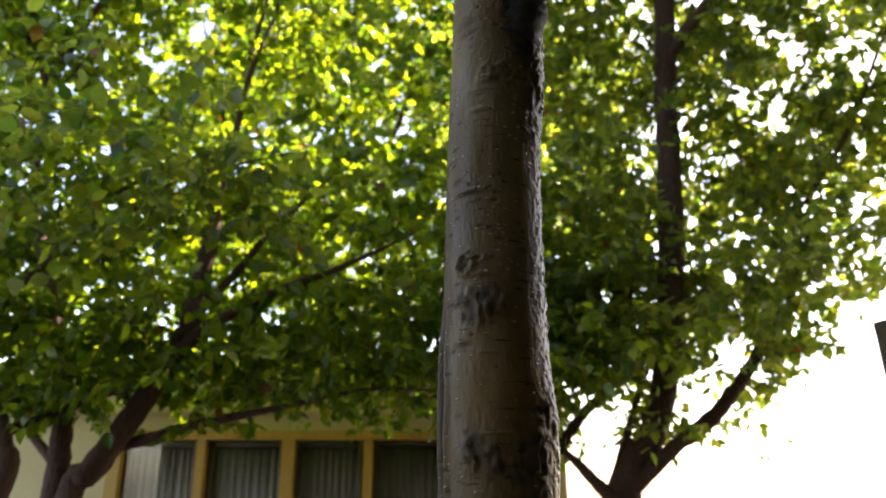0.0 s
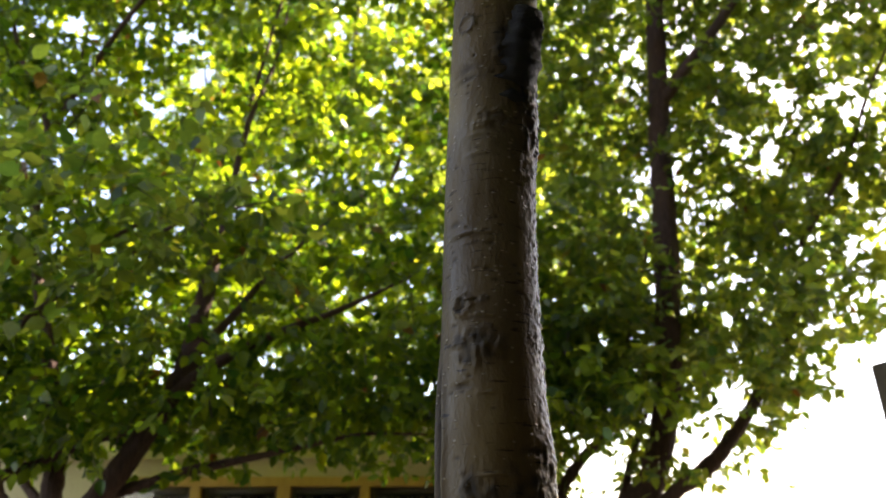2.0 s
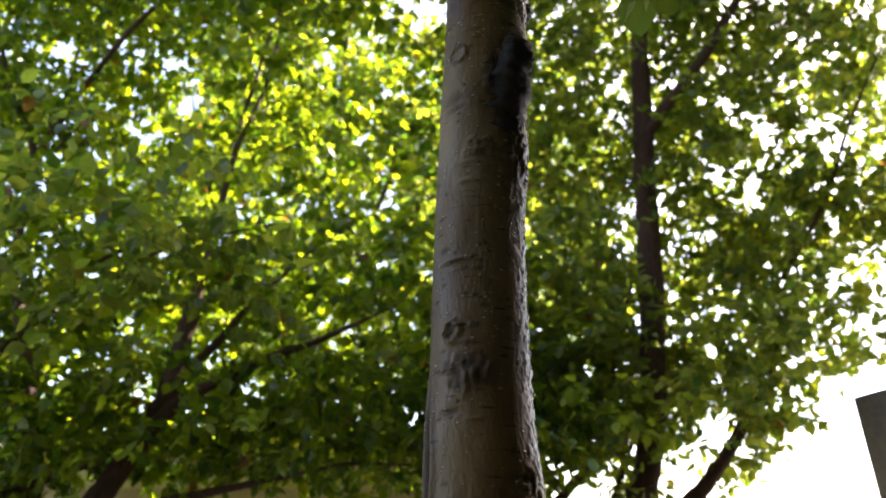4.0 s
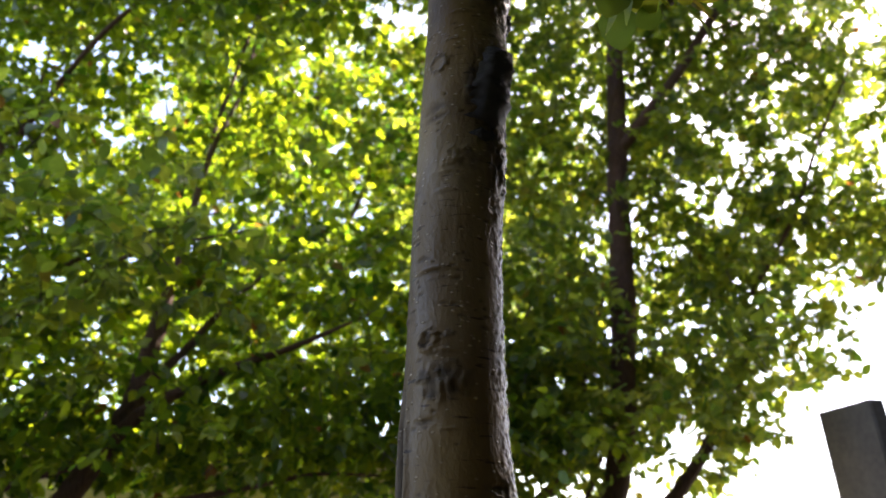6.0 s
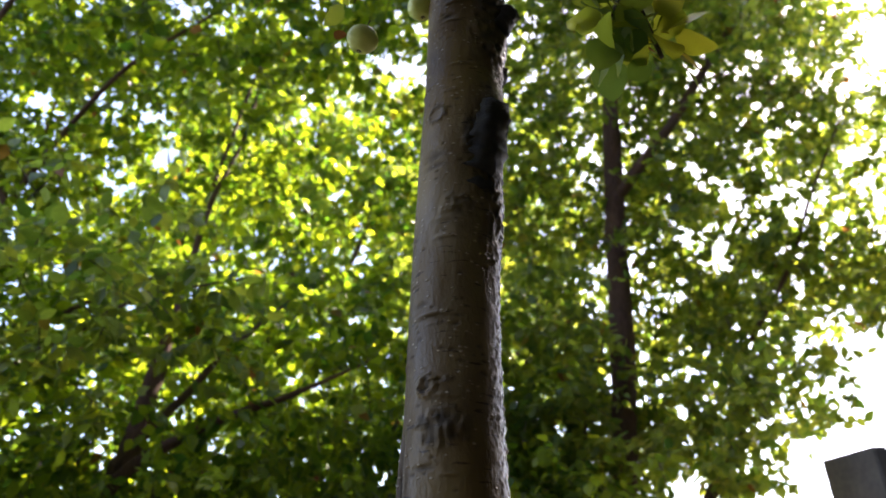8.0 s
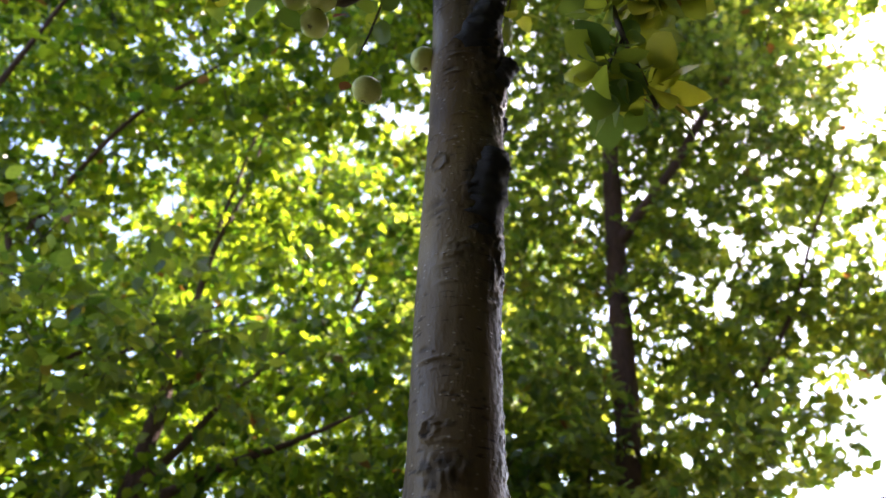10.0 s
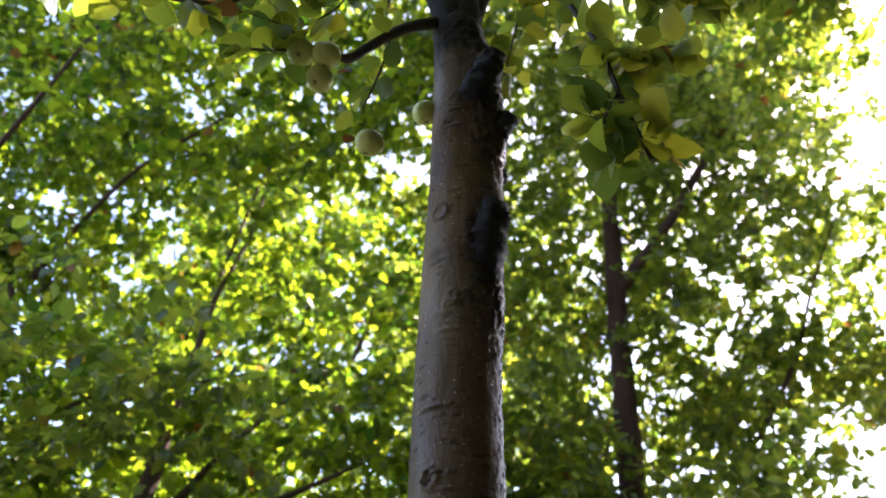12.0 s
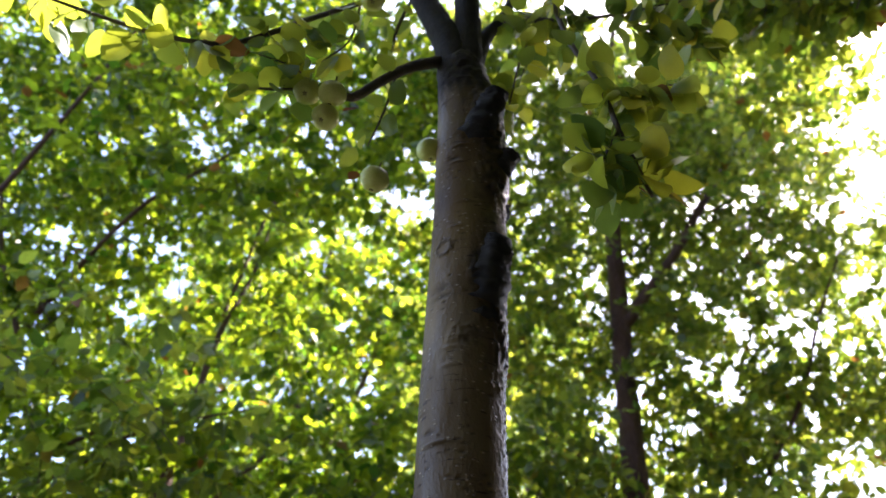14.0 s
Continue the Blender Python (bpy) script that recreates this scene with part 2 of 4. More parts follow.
# outline of one small leaf: base, three points a side, tip, and a sunk midrib; unit length along y
LEAF_V = np.array([(0, 0, 0), (-0.24, 0.22, 0.06), (-0.30, 0.48, 0.08), (-0.16, 0.78, 0.03), (0, 1, -0.08), (0.16, 0.78, 0.03), (0.30, 0.48, 0.08), (0.24, 0.22, 0.06), (0, 0.5, 0.0)])
LEAF_F = np.array([(0, 8, 1), (1, 8, 2), (2, 8, 3), (3, 8, 4), (4, 8, 5), (5, 8, 6), (6, 8, 7), (7, 8, 0)])


def frames_of(d, up):
    """Leaf axes: y along d, z as near to up as can be."""
    d = d / np.linalg.norm(d, axis=1, keepdims=True)
    s = np.cross(d, up)
    s /= np.linalg.norm(s, axis=1, keepdims=True) + 1e-9
    return np.stack([s, d, np.cross(s, d)], axis=2)


def leaf_cloud(pos, d, up, size, rng):
    m = frames_of(d, up)
    v = np.repeat(LEAF_V[None], len(pos), 0)
    v = v * np.stack([size * rng.uniform(0.85, 1.25, len(pos)), size, size * rng.uniform(-0.5, 1.6, len(pos))], 1)[:, None, :]
    v = np.einsum("nij,nkj->nki", m, v) + pos[:, None, :]
    f = LEAF_F[None] + (np.arange(len(pos)) * len(LEAF_V))[:, None, None]
    return v.reshape(-1, 3), f.reshape(-1, 3)


# ways through the crowns where open sky shows: slope across, slope up, half width
OPENINGS = np.array([(0.504, 0.542, 0.024), (0.549, 0.660, 0.03), (0.485, 0.708, 0.02), (0.767, 0.909, 0.02), (0.814, 0.856, 0.018), (0.912, 1.037, 0.05),
                     (0.403, 0.284, 0.016), (0.341, 0.119, 0.036), (0.222, 0.259, 0.013), (0.199, 0.085, 0.038), (0.221, 0.025, 0.045), (0.390, 0.180, 0.032), (0.285, 0.150, 0.026),
                     (-0.382, 0.682, 0.028), (-0.104, 0.620, 0.018), (-0.230, 0.227, 0.012), (-0.296, 0.267, 0.016), (-0.118, 0.382, 0.012), (-0.069, 0.408, 0.012),
                     (0.006, 0.915, 0.009), (-0.024, 1.183, 0.018)])


def closed(p, rng):
    """True for leaves that stand in none of the openings, with a ragged rim."""
    s = np.stack([p[:, 0] / p[:, 1], (p[:, 2] - 1.5) / p[:, 1]], 1)
    d = np.min(np.linalg.norm(s[:, None] - OPENINGS[None, :, :2], axis=2) / OPENINGS[:, 2], axis=1)
    return (d > rng.uniform(0.45, 1.5, len(p))) | (p[:, 1] < 2.5)


def crown(tree, rng, count, inside, low, high, leaf, mat, per_twig=16, droop=0.35, label=""):
    """Leafy twigs scattered where inside() lets them; returns nothing, makes a crown and its twigs."""
    base = []
    while len(base) < count:
        p = rng.uniform(low, high, (4000, 3))
        for q in p[inside(p) > rng.random(len(p))]:
            base.append(q)
    base = np.array(base[:count])
    d = rng.normal(0, 1, (count, 3))
    d[:, 2] = np.abs(d[:, 2]) * 0.4 - 0.15
    d /= np.linalg.norm(d, axis=1, keepdims=True)
    length = rng.uniform(0.18, 0.42, count)
    s = np.linspace(0.08, 1, per_twig)
    along = base[:, None] + d[:, None] * (length[:, None] * s)[..., None]
    along[..., 2] -= droop * 0.35 * (length[:, None] * s ** 2)
    pos = along.reshape(-1, 3) + rng.normal(0, 0.012, (count * per_twig, 3))
    ld = np.repeat(d, per_twig, 0) * 0.5 + rng.normal(0, 0.75, pos.shape)
    ld[:, 2] -= droop
    up = rng.normal(0, 0.85, pos.shape)
    up[:, 2] += 1.0
    size = leaf * rng.uniform(0.6, 1.25, len(pos))
    keep = (rng.random(len(pos)) < 0.93) & closed(pos, rng)
    v, f = leaf_cloud(pos[keep], ld[keep], up[keep], size[keep], rng)
    soup("crown", v, f, mat, tree, label, "stuff")
    # twigs: three-sided tapered stalks
    e0, e1 = along[:, 0] - d * 0.10, along[:, -1]
    mid = along[:, per_twig // 2]
    ring = np.array([(1, 0, 0), (-0.5, 0.866, 0), (-0.5, -0.866, 0)])
    vv = np.concatenate([e0[:, None] + ring * 0.0045, mid[:, None] + ring * 0.003, e1[:, None] + ring * 0.0012], 1)
    ff = []
    for a in (0, 3):
        for k in range(3):
            ff.append((a + k, a + (k + 1) % 3, a + 3 + (k + 1) % 3, a + 3 + k))
    ff = np.array(ff)[None] + (np.arange(count) * 9)[:, None, None]
    soup("twig", vv.reshape(-1, 3), ff.reshape(-1, 4), TWIG_BARK, tree, "", "stuff")


def lumps(p, scale, seed):
    """Smooth noise 0..1 at many points, to open gaps in a crown."""
    return np.array([0.5 + 0.5 * noise.noise(Vector(q) * scale + Vector((seed, 0, 0))) for q in p])


# ---- ground and surroundings ----
bm = bmesh.new()
bmesh.ops.create_grid(bm, x_segments=60, y_segments=60, size=400)
for v in bm.verts:
    far = max(abs(v.co.x), abs(v.co.y))
    v.co.z = 0.15 * noise.noise(v.co * 0.05) - 0.035 * (far - 14) if far > 14 else 0.0
ground = part("ground", bm, SOIL, None, "dry brown garden soil with sparse grass")
tagged(ground, category="ground", kind="structure")

# unseen walls, added to keep light off the trunk's front and right
bm = bmesh.new()
box(bm, -4.2, 6.0, -3.4, -3.1, 0, 14.0, 0.02)
shade_wall_south = part("shade_wall_south", bm, SHADE_WALL, None, "plain dark brown wall, unseen, added to block light from behind")
tagged(shade_wall_south, category="wall", kind="structure")
bm = bmesh.new()
box(bm, -4.5, -4.2, -3.4, -0.5, 0, 14.0, 0.02)
shade_wall_west = part("shade_wall_west", bm, SHADE_WALL, None, "plain dark brown wall, unseen, added to block light from behind on the left")
tagged(shade_wall_west, category="wall", kind="structure")
bm = bmesh.new()
box(bm, 5.7, 6.0, -3.1, 4.5, 0, 14.0, 0.02)
shade_wall_east = part("shade_wall_east", bm, SHADE_WALL, None, "plain dark brown wall, unseen, added to block light from the right")
tagged(shade_wall_east, category="wall", kind="structure")


# ---- house ----
def house():
    HY = 5.8
    h = tagged(new("house"), "low cream-plastered house with ochre window frames and flat roof", "house")
    x0, x1, w0, w1 = -9.0, 0.93, -2.479, 0.055
    top, head, sill = 2.36, 1.907, 0.85
    for span in ((x0, w0, HY, HY + 0.25, 0, top), (w1, x1, HY, HY + 0.25, 0, top), (w0, w1, HY, HY + 0.25, head, top), (w0, w1, HY, HY + 0.25, 0, sill),
                 (x1 - 0.25, x1, HY + 0.25, HY + 6, 0, top), (x0, x0 + 0.25, HY + 0.25, HY + 6, 0, top), (x0, x1, HY + 6, HY + 6.25, 0, top)):
        bm = bmesh.new()
        box(bm, *span)
        part("wall", bm, PLASTER, h)
    bm = bmesh.new()
    box(bm, x0 - 0.06, x1 + 0.06, HY - 0.10, HY + 6.35, top, top + 0.07, 0.01)
    part("roof", bm, ROOFING, h)
    bm = bmesh.new()
    box(bm, x0, x1 + 0.02, HY - 0.05, HY - 0.002, head + 0.14, head + 0.17, 0.006)
    part("fascia", bm, PLASTER, h)
    bm = bmesh.new()
    box(bm, w0 - 0.6, w1 + 0.3, HY + 2.2, HY + 2.25, 0, top - 0.01)
    part("room", bm, ROOM, h)
    win = tagged(new("window"), "")
    win.parent = h
    edges = [w0, -1.832, -1.171, -0.566, w1]
    bm = bmesh.new()
    box(bm, w0 - 0.03, w1 + 0.03, HY - 0.035, HY + 0.08, head - 0.055, head + 0.015, 0.006)
    box(bm, w0 - 0.03, w1 + 0.03, HY - 0.035, HY + 0.08, sill, sill + 0.06, 0.006)
    part("window_frame", bm, OCHRE, win, "ochre painted wooden frame")
    bm = bmesh.new()
    box(bm, w0 - 0.1, w1 + 0.1, HY - 0.12, HY + 0.02, sill - 0.05, sill - 0.004, 0.008)
    part("window_sill", bm, PLASTER, win)
    for k, x in enumerate(edges):
        half = 0.05 if k in (0, 2, 4) else 0.036
        bm = bmesh.new()
        box(bm, x - half, x + half, HY - 0.03, HY + 0.07, sill + 0.06, head - 0.055, 0.006)
        part("mullion", bm, OCHRE, win)
    for a, b in zip(edges, edges[1:]):
        # an inner sash behind each opening
        bm = bmesh.new()
        for xa, xb in ((a + 0.05, a + 0.085), (b - 0.085, b - 0.05)):
            box(bm, xa, xb, HY + 0.055, HY + 0.085, sill + 0.06, head - 0.06)
        box(bm, a + 0.085, b - 0.085, HY + 0.055, HY + 0.085, head - 0.10, head - 0.06)
        part("sash", bm, ROOM, win, "dark weathered inner sash")
        bm = bmesh.new()
        box(bm, a + 0.03, b - 0.03, HY + 0.035, HY + 0.041, sill + 0.05, head - 0.05)
        pane = part("pane", bm, GLASS, win)
        pane.visible_shadow = False
    for k, (a, b) in enumerate(zip(edges, edges[1:])):
        n = 60
        bm = bmesh.new()
        rows = []
        for zz in (head - 0.11, 1.4, sill):
            rows.append([bm.verts.new((a + 0.07 + (b - a - 0.14) * i / n, HY + 0.118 + 0.016 * math.sin(i * 0.9 + k) + 0.008 * math.sin(i * 2.3), zz)) for i in range(n + 1)])
        for r0, r1 in zip(rows, rows[1:]):
            for i in range(n):
                bm.faces.new((r0[i], r0[i + 1], r1[i + 1], r1[i]))
        bmesh.ops.solidify(bm, geom=bm.faces[:], thickness=0.002)
        c = part("curtain", bm, CURTAIN, None, "pale grey curtain hanging in folds behind the window")
        tagged(c, category="curtain", group="curtains in the house windows")
    return h


house()


def pillar():
    """A slab-like gate post, of which the top shows past the foliage."""
    p = tagged(new("gate_pillar"), "dark grey concrete gate pillar seen past the foliage", "pillar")
    p.matrix_world = pose(2.745, 4.122, 0.0, 0, -3, 13.6)
    bm = bmesh.new()
    box(bm, -0.05, 0.05, -0.195, 0.195, 0.0, 2.437, 0.008)
    part("pillar_shaft", bm, CONCRETE, p)
    bm = bmesh.new()
    box(bm, -0.09, 0.09, -0.235, 0.235, -0.1, 0.25, 0.01)
    part("plinth", bm, CONCRETE, p)


pillar()


# ---- trees behind ----
def limbs(tree, table, mat=TREE_BARK):
    for name, pts in table:
        bm = bmesh.new()
        tube(bm, pts, 7, 12, 0.22)
        part(name, bm, mat, tree)


left_tree = tagged(new("tree"), "broad leafy tree with several dark reddish-brown leaning stems", "tree", "trees in the garden")
limbs(left_tree, [
    ("trunk", [(-2.02, 4.0, -0.05, 0.11), (-2.002, 4.000, 1.404, 0.0624), (-2.009, 4.000, 1.683, 0.056), (-2.025, 4.000, 1.916, 0.0496), (-2.158, 4.050, 2.355, 0.04), (-2.453, 4.100, 3.229, 0.0288), (-2.562, 4.200, 3.981, 0.0252), (-2.919, 4.300, 4.611, 0.018), (-3.392, 4.400, 5.773, 0.0072)]),
    ("trunk", [(-1.98, 3.98, -0.05, 0.12), (-1.907, 3.960, 1.405, 0.068), (-1.809, 3.950, 1.583, 0.068), (-1.645, 3.950, 1.838, 0.064), (-1.514, 4.000, 2.126, 0.062), (-1.410, 4.050, 2.387, 0.060), (-1.375, 4.100, 2.801, 0.050), (-1.340, 4.200, 3.309, 0.027), (-1.304, 4.350, 4.113, 0.0198), (-1.163, 4.500, 4.948, 0.0126), (-1.109, 4.600, 6.536, 0.0054)]),
    ("limb", [(-1.717, 4.000, 1.711, 0.0340), (-1.558, 4.000, 1.746, 0.0310), (-1.343, 4.000, 1.812, 0.0270), (-1.108, 4.000, 1.862, 0.0220), (-0.796, 4.000, 1.928, 0.0160), (-0.407, 4.000, 2.006, 0.0110), (-0.072, 4.000, 2.004, 0.0054)]),
    ("limb", [(-1.529, 4.000, 2.126, 0.04), (-1.286, 3.900, 2.308, 0.0336), (-1.071, 3.850, 2.420, 0.0272), (-0.855, 3.800, 2.510, 0.0234), (-0.559, 3.800, 2.626, 0.0162), (-0.136, 3.800, 2.835, 0.0072)]),
    ("limb", [(-1.392, 4.050, 2.419, 0.0272), (-1.220, 4.200, 2.727, 0.0234), (-1.062, 4.300, 3.011, 0.0162), (-0.676, 4.400, 3.474, 0.0072)]),
    ("limb", [(-2.248, 3.600, 1.665, 0.032), (-2.082, 3.650, 1.772, 0.0272), (-1.954, 3.700, 1.830, 0.0216), (-1.764, 3.800, 1.937, 0.0162), (-1.554, 3.900, 2.022, 0.0108)]),
    ("limb", [(-2.029, 4.000, 1.626, 0.027), (-2.247, 4.100, 1.806, 0.0234), (-2.418, 4.200, 1.936, 0.0198), (-2.813, 4.300, 2.340, 0.0108)]),
    ("limb", [(-2.295, 3.500, 2.211, 0.0234), (-2.098, 3.550, 2.479, 0.0198), (-1.902, 3.600, 2.703, 0.0162), (-1.657, 3.650, 2.894, 0.0135), (-1.398, 3.700, 3.110, 0.0108), (-0.844, 3.800, 3.310, 0.0054)]),
    ("limb", [(-2.562, 4.200, 3.940, 0.018), (-2.463, 4.200, 4.233, 0.0144), (-2.438, 4.200, 4.809, 0.0081)]),
    ("limb", [(-1.321, 4.400, 4.291, 0.0162), (-1.279, 4.500, 4.764, 0.0144), (-1.128, 4.600, 5.741, 0.0108), (-0.673, 4.700, 7.148, 0.0054)]),
    ("limb", [(-2.489, 3.300, 4.311, 0.0198), (-2.376, 3.300, 4.740, 0.0162), (-2.187, 3.300, 5.525, 0.0126), (-2.048, 3.300, 6.196, 0.0072)]),
    ("limb", [(-2.066, 3.600, 2.786, 0.018), (-1.790, 3.600, 2.939, 0.0144), (-1.449, 3.600, 3.134, 0.0108), (-0.985, 3.600, 3.314, 0.0063)]),
])
side_tree = tagged(new("tree"), "brown tree stem with sunlit bark beside the yellow wall", "tree", "trees in the garden")
limbs(side_tree, [("trunk", [(-2.75, 3.55, -0.05, 0.1), (-2.077, 3.550, 1.414, 0.064), (-2.063, 3.550, 1.688, 0.056), (-2.218, 3.600, 1.928, 0.048), (-2.774, 3.700, 2.520, 0.032), (-3.401, 3.800, 3.560, 0.018)])])
right_tree = tagged(new("tree"), "tall leafy tree with a dark upright trunk against the sky", "tree", "trees in the garden")
limbs(right_tree, [
    ("trunk", [(1.0, 4.5, -0.05, 0.14), (1.060, 4.500, 1.42, 0.088), (1.260, 4.500, 1.850, 0.085), (1.392, 4.500, 2.330, 0.082), (1.473, 4.500, 3.100, 0.080), (1.520, 4.500, 3.85, 0.076), (1.570, 4.500, 4.55, 0.070), (1.639, 4.500, 5.366, 0.062), (1.886, 4.550, 7.245, 0.034), (2.526, 4.600, 10.735, 0.012)]),
    ("limb", [(1.10, 4.450, 1.50, 0.042), (1.342, 4.400, 1.730, 0.045), (1.553, 4.350, 1.888, 0.046), (1.703, 4.350, 2.049, 0.040), (1.861, 4.350, 2.248, 0.034), (2.10, 4.40, 2.55, 0.022), (2.40, 4.50, 3.05, 0.0081)]),
    ("limb", [(1.048, 4.450, 1.378, 0.048), (0.871, 4.400, 1.530, 0.0368), (0.765, 4.400, 1.645, 0.0272), (0.656, 4.400, 1.733, 0.0144)]),
    ("limb", [(0.684, 4.600, 1.710, 0.036), (0.850, 4.600, 1.927, 0.0336), (1.036, 4.600, 2.115, 0.0288), (1.168, 4.650, 2.408, 0.0234), (1.254, 4.700, 2.796, 0.0162), (1.492, 4.800, 3.481, 0.0072)]),
    ("limb", [(0.969, 4.600, 1.405, 0.032), (1.107, 4.650, 1.746, 0.0272), (1.231, 4.700, 2.058, 0.0198), (1.472, 4.750, 2.578, 0.009)]),
    ("limb", [(0.675, 4.900, 2.612, 0.027), (0.784, 4.900, 2.891, 0.0234), (0.875, 4.900, 3.138, 0.018), (1.111, 5.000, 3.744, 0.0072)]),
    ("limb", [(1.57, 4.480, 4.36, 0.046), (1.80, 4.420, 4.677, 0.042), (2.095, 4.400, 5.073, 0.038), (2.525, 4.400, 5.770, 0.030), (3.007, 4.400, 6.506, 0.022), (3.60, 4.400, 7.709, 0.0063)]),
    ("limb", [(2.323, 4.400, 3.243, 0.018), (2.719, 4.400, 3.814, 0.0153), (3.050, 4.400, 4.476, 0.0117), (3.580, 4.400, 5.386, 0.0054)]),
])


def ellipsoid(p, c, r):
    return (((p - np.array(c)) / np.array(r)) ** 2).sum(1)


def left_inside(p):
    e = np.minimum(ellipsoid(p, (-2.3, 4.7, 4.9), (2.8, 0.9, 3.5)), ellipsoid(p, (-0.6, 4.25, 2.7), (1.7, 0.7, 0.95)))
    e = np.minimum(e, ellipsoid(p, (-2.7, 4.05, 2.75), (1.4, 0.7, 1.0)))
    e = np.minimum(e, ellipsoid(p, (-0.5, 4.5, 6.7), (1.5, 0.7, 1.8)))
    e = np.minimum(e, ellipsoid(p, (-2.6, 4.6, 8.0), (2.9, 0.9, 2.3)))
    ok = (e < 1) & (p[:, 2] > 2.05 + 0.10 * np.sin(p[:, 0] * 5)) & ~((p[:, 1] > 5.45) & (p[:, 2] < 2.9))
    g = np.zeros(len(p))
    g[ok] = np.clip((lumps(p[ok], 1.5, 3.0) - 0.30) * 3.4, 0, 1) * np.interp(p[ok, 0], (-2.0, -0.8), (1.0, 0.8))
    # the leaning stem and its limb stand clear on the near side
    sx, sz = p[ok, 0] * 4.0 / p[ok, 1], 1.5 + (p[ok, 2] - 1.5) * 4.0 / p[ok, 1]
    stem = np.abs(sx - np.interp(sz, (1.8, 2.1, 2.4, 2.8), (-1.66, -1.51, -1.41, -1.36))) + 9 * (sz > 2.95)
    limb = np.abs(sz - np.interp(sx, (-1.5, -1.26, -0.99, -0.7, -0.45), (2.2, 2.37, 2.50, 2.63, 2.70))) + 9 * ((sx < -1.55) | (sx > -0.4))
    g[ok] *= np.where((np.minimum(stem, limb) < 0.20) & (p[ok, 1] < 4.2), 0.08, 1.0)
    g[ok] *= 1 - 0.6 * np.exp(-ellipsoid(p[ok], (-0.8, 4.6, 4.3), (1.0, 3.0, 1.1)) ** 2)
    return g


def right_inside(p):
    e = np.minimum(ellipsoid(p, (2.0, 4.9, 4.8), (2.0, 0.9, 3.3)), ellipsoid(p, (1.3, 4.5, 2.8), (1.1, 0.8, 1.2)))
    e = np.minimum(e, ellipsoid(p, (3.1, 5.2, 6.9), (1.5, 0.65, 1.3)))
    e = np.minimum(e, ellipsoid(p, (3.8, 5.6, 8.4), (1.9, 0.7, 1.6)))
    e = np.minimum(e, ellipsoid(p, (0.9, 4.7, 7.0), (1.3, 0.6, 1.4)))
    e = np.minimum(e, ellipsoid(p, (1.25, 5.25, 4.2), (1.25, 0.5, 2.2)))
    e = np.minimum(e, ellipsoid(p, (3.6, 5.0, 5.0), (1.2, 0.7, 1.9)))
    floor_of_crown = np.maximum(1.95, 1.62 + 0.80 * (p[:, 0] - 1.35))
    ok = (e < 1) & (p[:, 2] > floor_of_crown + 0.15 * np.sin(p[:, 0] * 6)) & ~((p[:, 1] > 5.45) & (p[:, 2] < 2.9) & (p[:, 0] < 1.1))
    # the stem stands clear on the near side
    ok &= ~((p[:, 1] < 4.85) & (np.abs(p[:, 0] - np.interp(p[:, 2], (1.7, 2.5, 3.5, 6.0), (1.30, 1.42, 1.46, 1.50))) < 0.26) & (p[:, 2] < 6.0))
    rise = 1.5 + (p[:, 2] - 1.5) * 4.4 / p[:, 1]
    ok &= ~((p[:, 1] < 4.7) & (np.abs(p[:, 0] * 4.4 / p[:, 1] - np.interp(rise, (4.3, 5.07, 5.77), (1.54, 2.09, 2.52))) < 0.13) & (rise > 4.3) & (rise < 5.9))
    g = np.zeros(len(p))
    g[ok] = np.clip((lumps(p[ok], 1.9, 11.0) - np.where(p[ok, 2] < 4.3, np.interp(p[ok, 0], (1.8, 2.4, 3.2), (0.25, 0.32, 0.38)), np.interp(p[ok, 0], (1.4, 2.0, 3.0, 3.6), (0.22, 0.335, 0.36, 0.41)))) * 3.5, 0, 1) * np.where((p[ok, 2] < 3.6) & (p[ok, 0] < 1.7), 0.85, 1.0) * np.where((p[ok, 2] > 3.4) & (p[ok, 2] < 7.0) & (p[ok, 0] < 1.15), 0.4, 1.0)
    return g


crown(left_tree, np.random.default_rng(5), 4700, left_inside, (-5.6, 2.9, 1.9), (1.7, 6.2, 10.4), 0.084, LEAF_LEFT, 16)
crown(right_tree, np.random.default_rng(8), 4350, right_inside, (-0.7, 3.2, 1.7), (5.7, 6.4, 10.0), 0.082, LEAF_RIGHT, 16)


# low outer sprays of both trees
crown(left_tree, np.random.default_rng(14), 420, lambda p: 0.9 * (ellipsoid(p, (-0.9, 3.95, 2.2), (2.5, 0.55, 0.42)) < 1) * (p[:, 2] > 1.86 + 0.09 * np.sin(p[:, 0] * 7)), (-3.6, 3.4, 1.8), (1.5, 4.5, 2.8), 0.075, LEAF_LEFT, 15, 0.7)
crown(right_tree, np.random.default_rng(15), 260, lambda p: 0.9 * (ellipsoid(p, (1.25, 4.6, 2.25), (0.95, 0.5, 0.8)) < 1) * (p[:, 2] > np.maximum(1.66, 1.56 + 0.8 * (p[:, 0] - 1.3))), (0.3, 4.0, 1.6), (2.4, 5.0, 3.1), 0.075, LEAF_RIGHT, 15, 0.6)
crown(right_tree, np.random.default_rng(19), 85, lambda p: 0.75 * (ellipsoid(p, (1.12, 4.75, 3.9), (0.5, 0.55, 2.0)) < 1) * (p[:, 2] > 2.1), (0.5, 4.1, 1.9), (1.8, 5.4, 6.0), 0.08, LEAF_RIGHT, 15, 0.5)

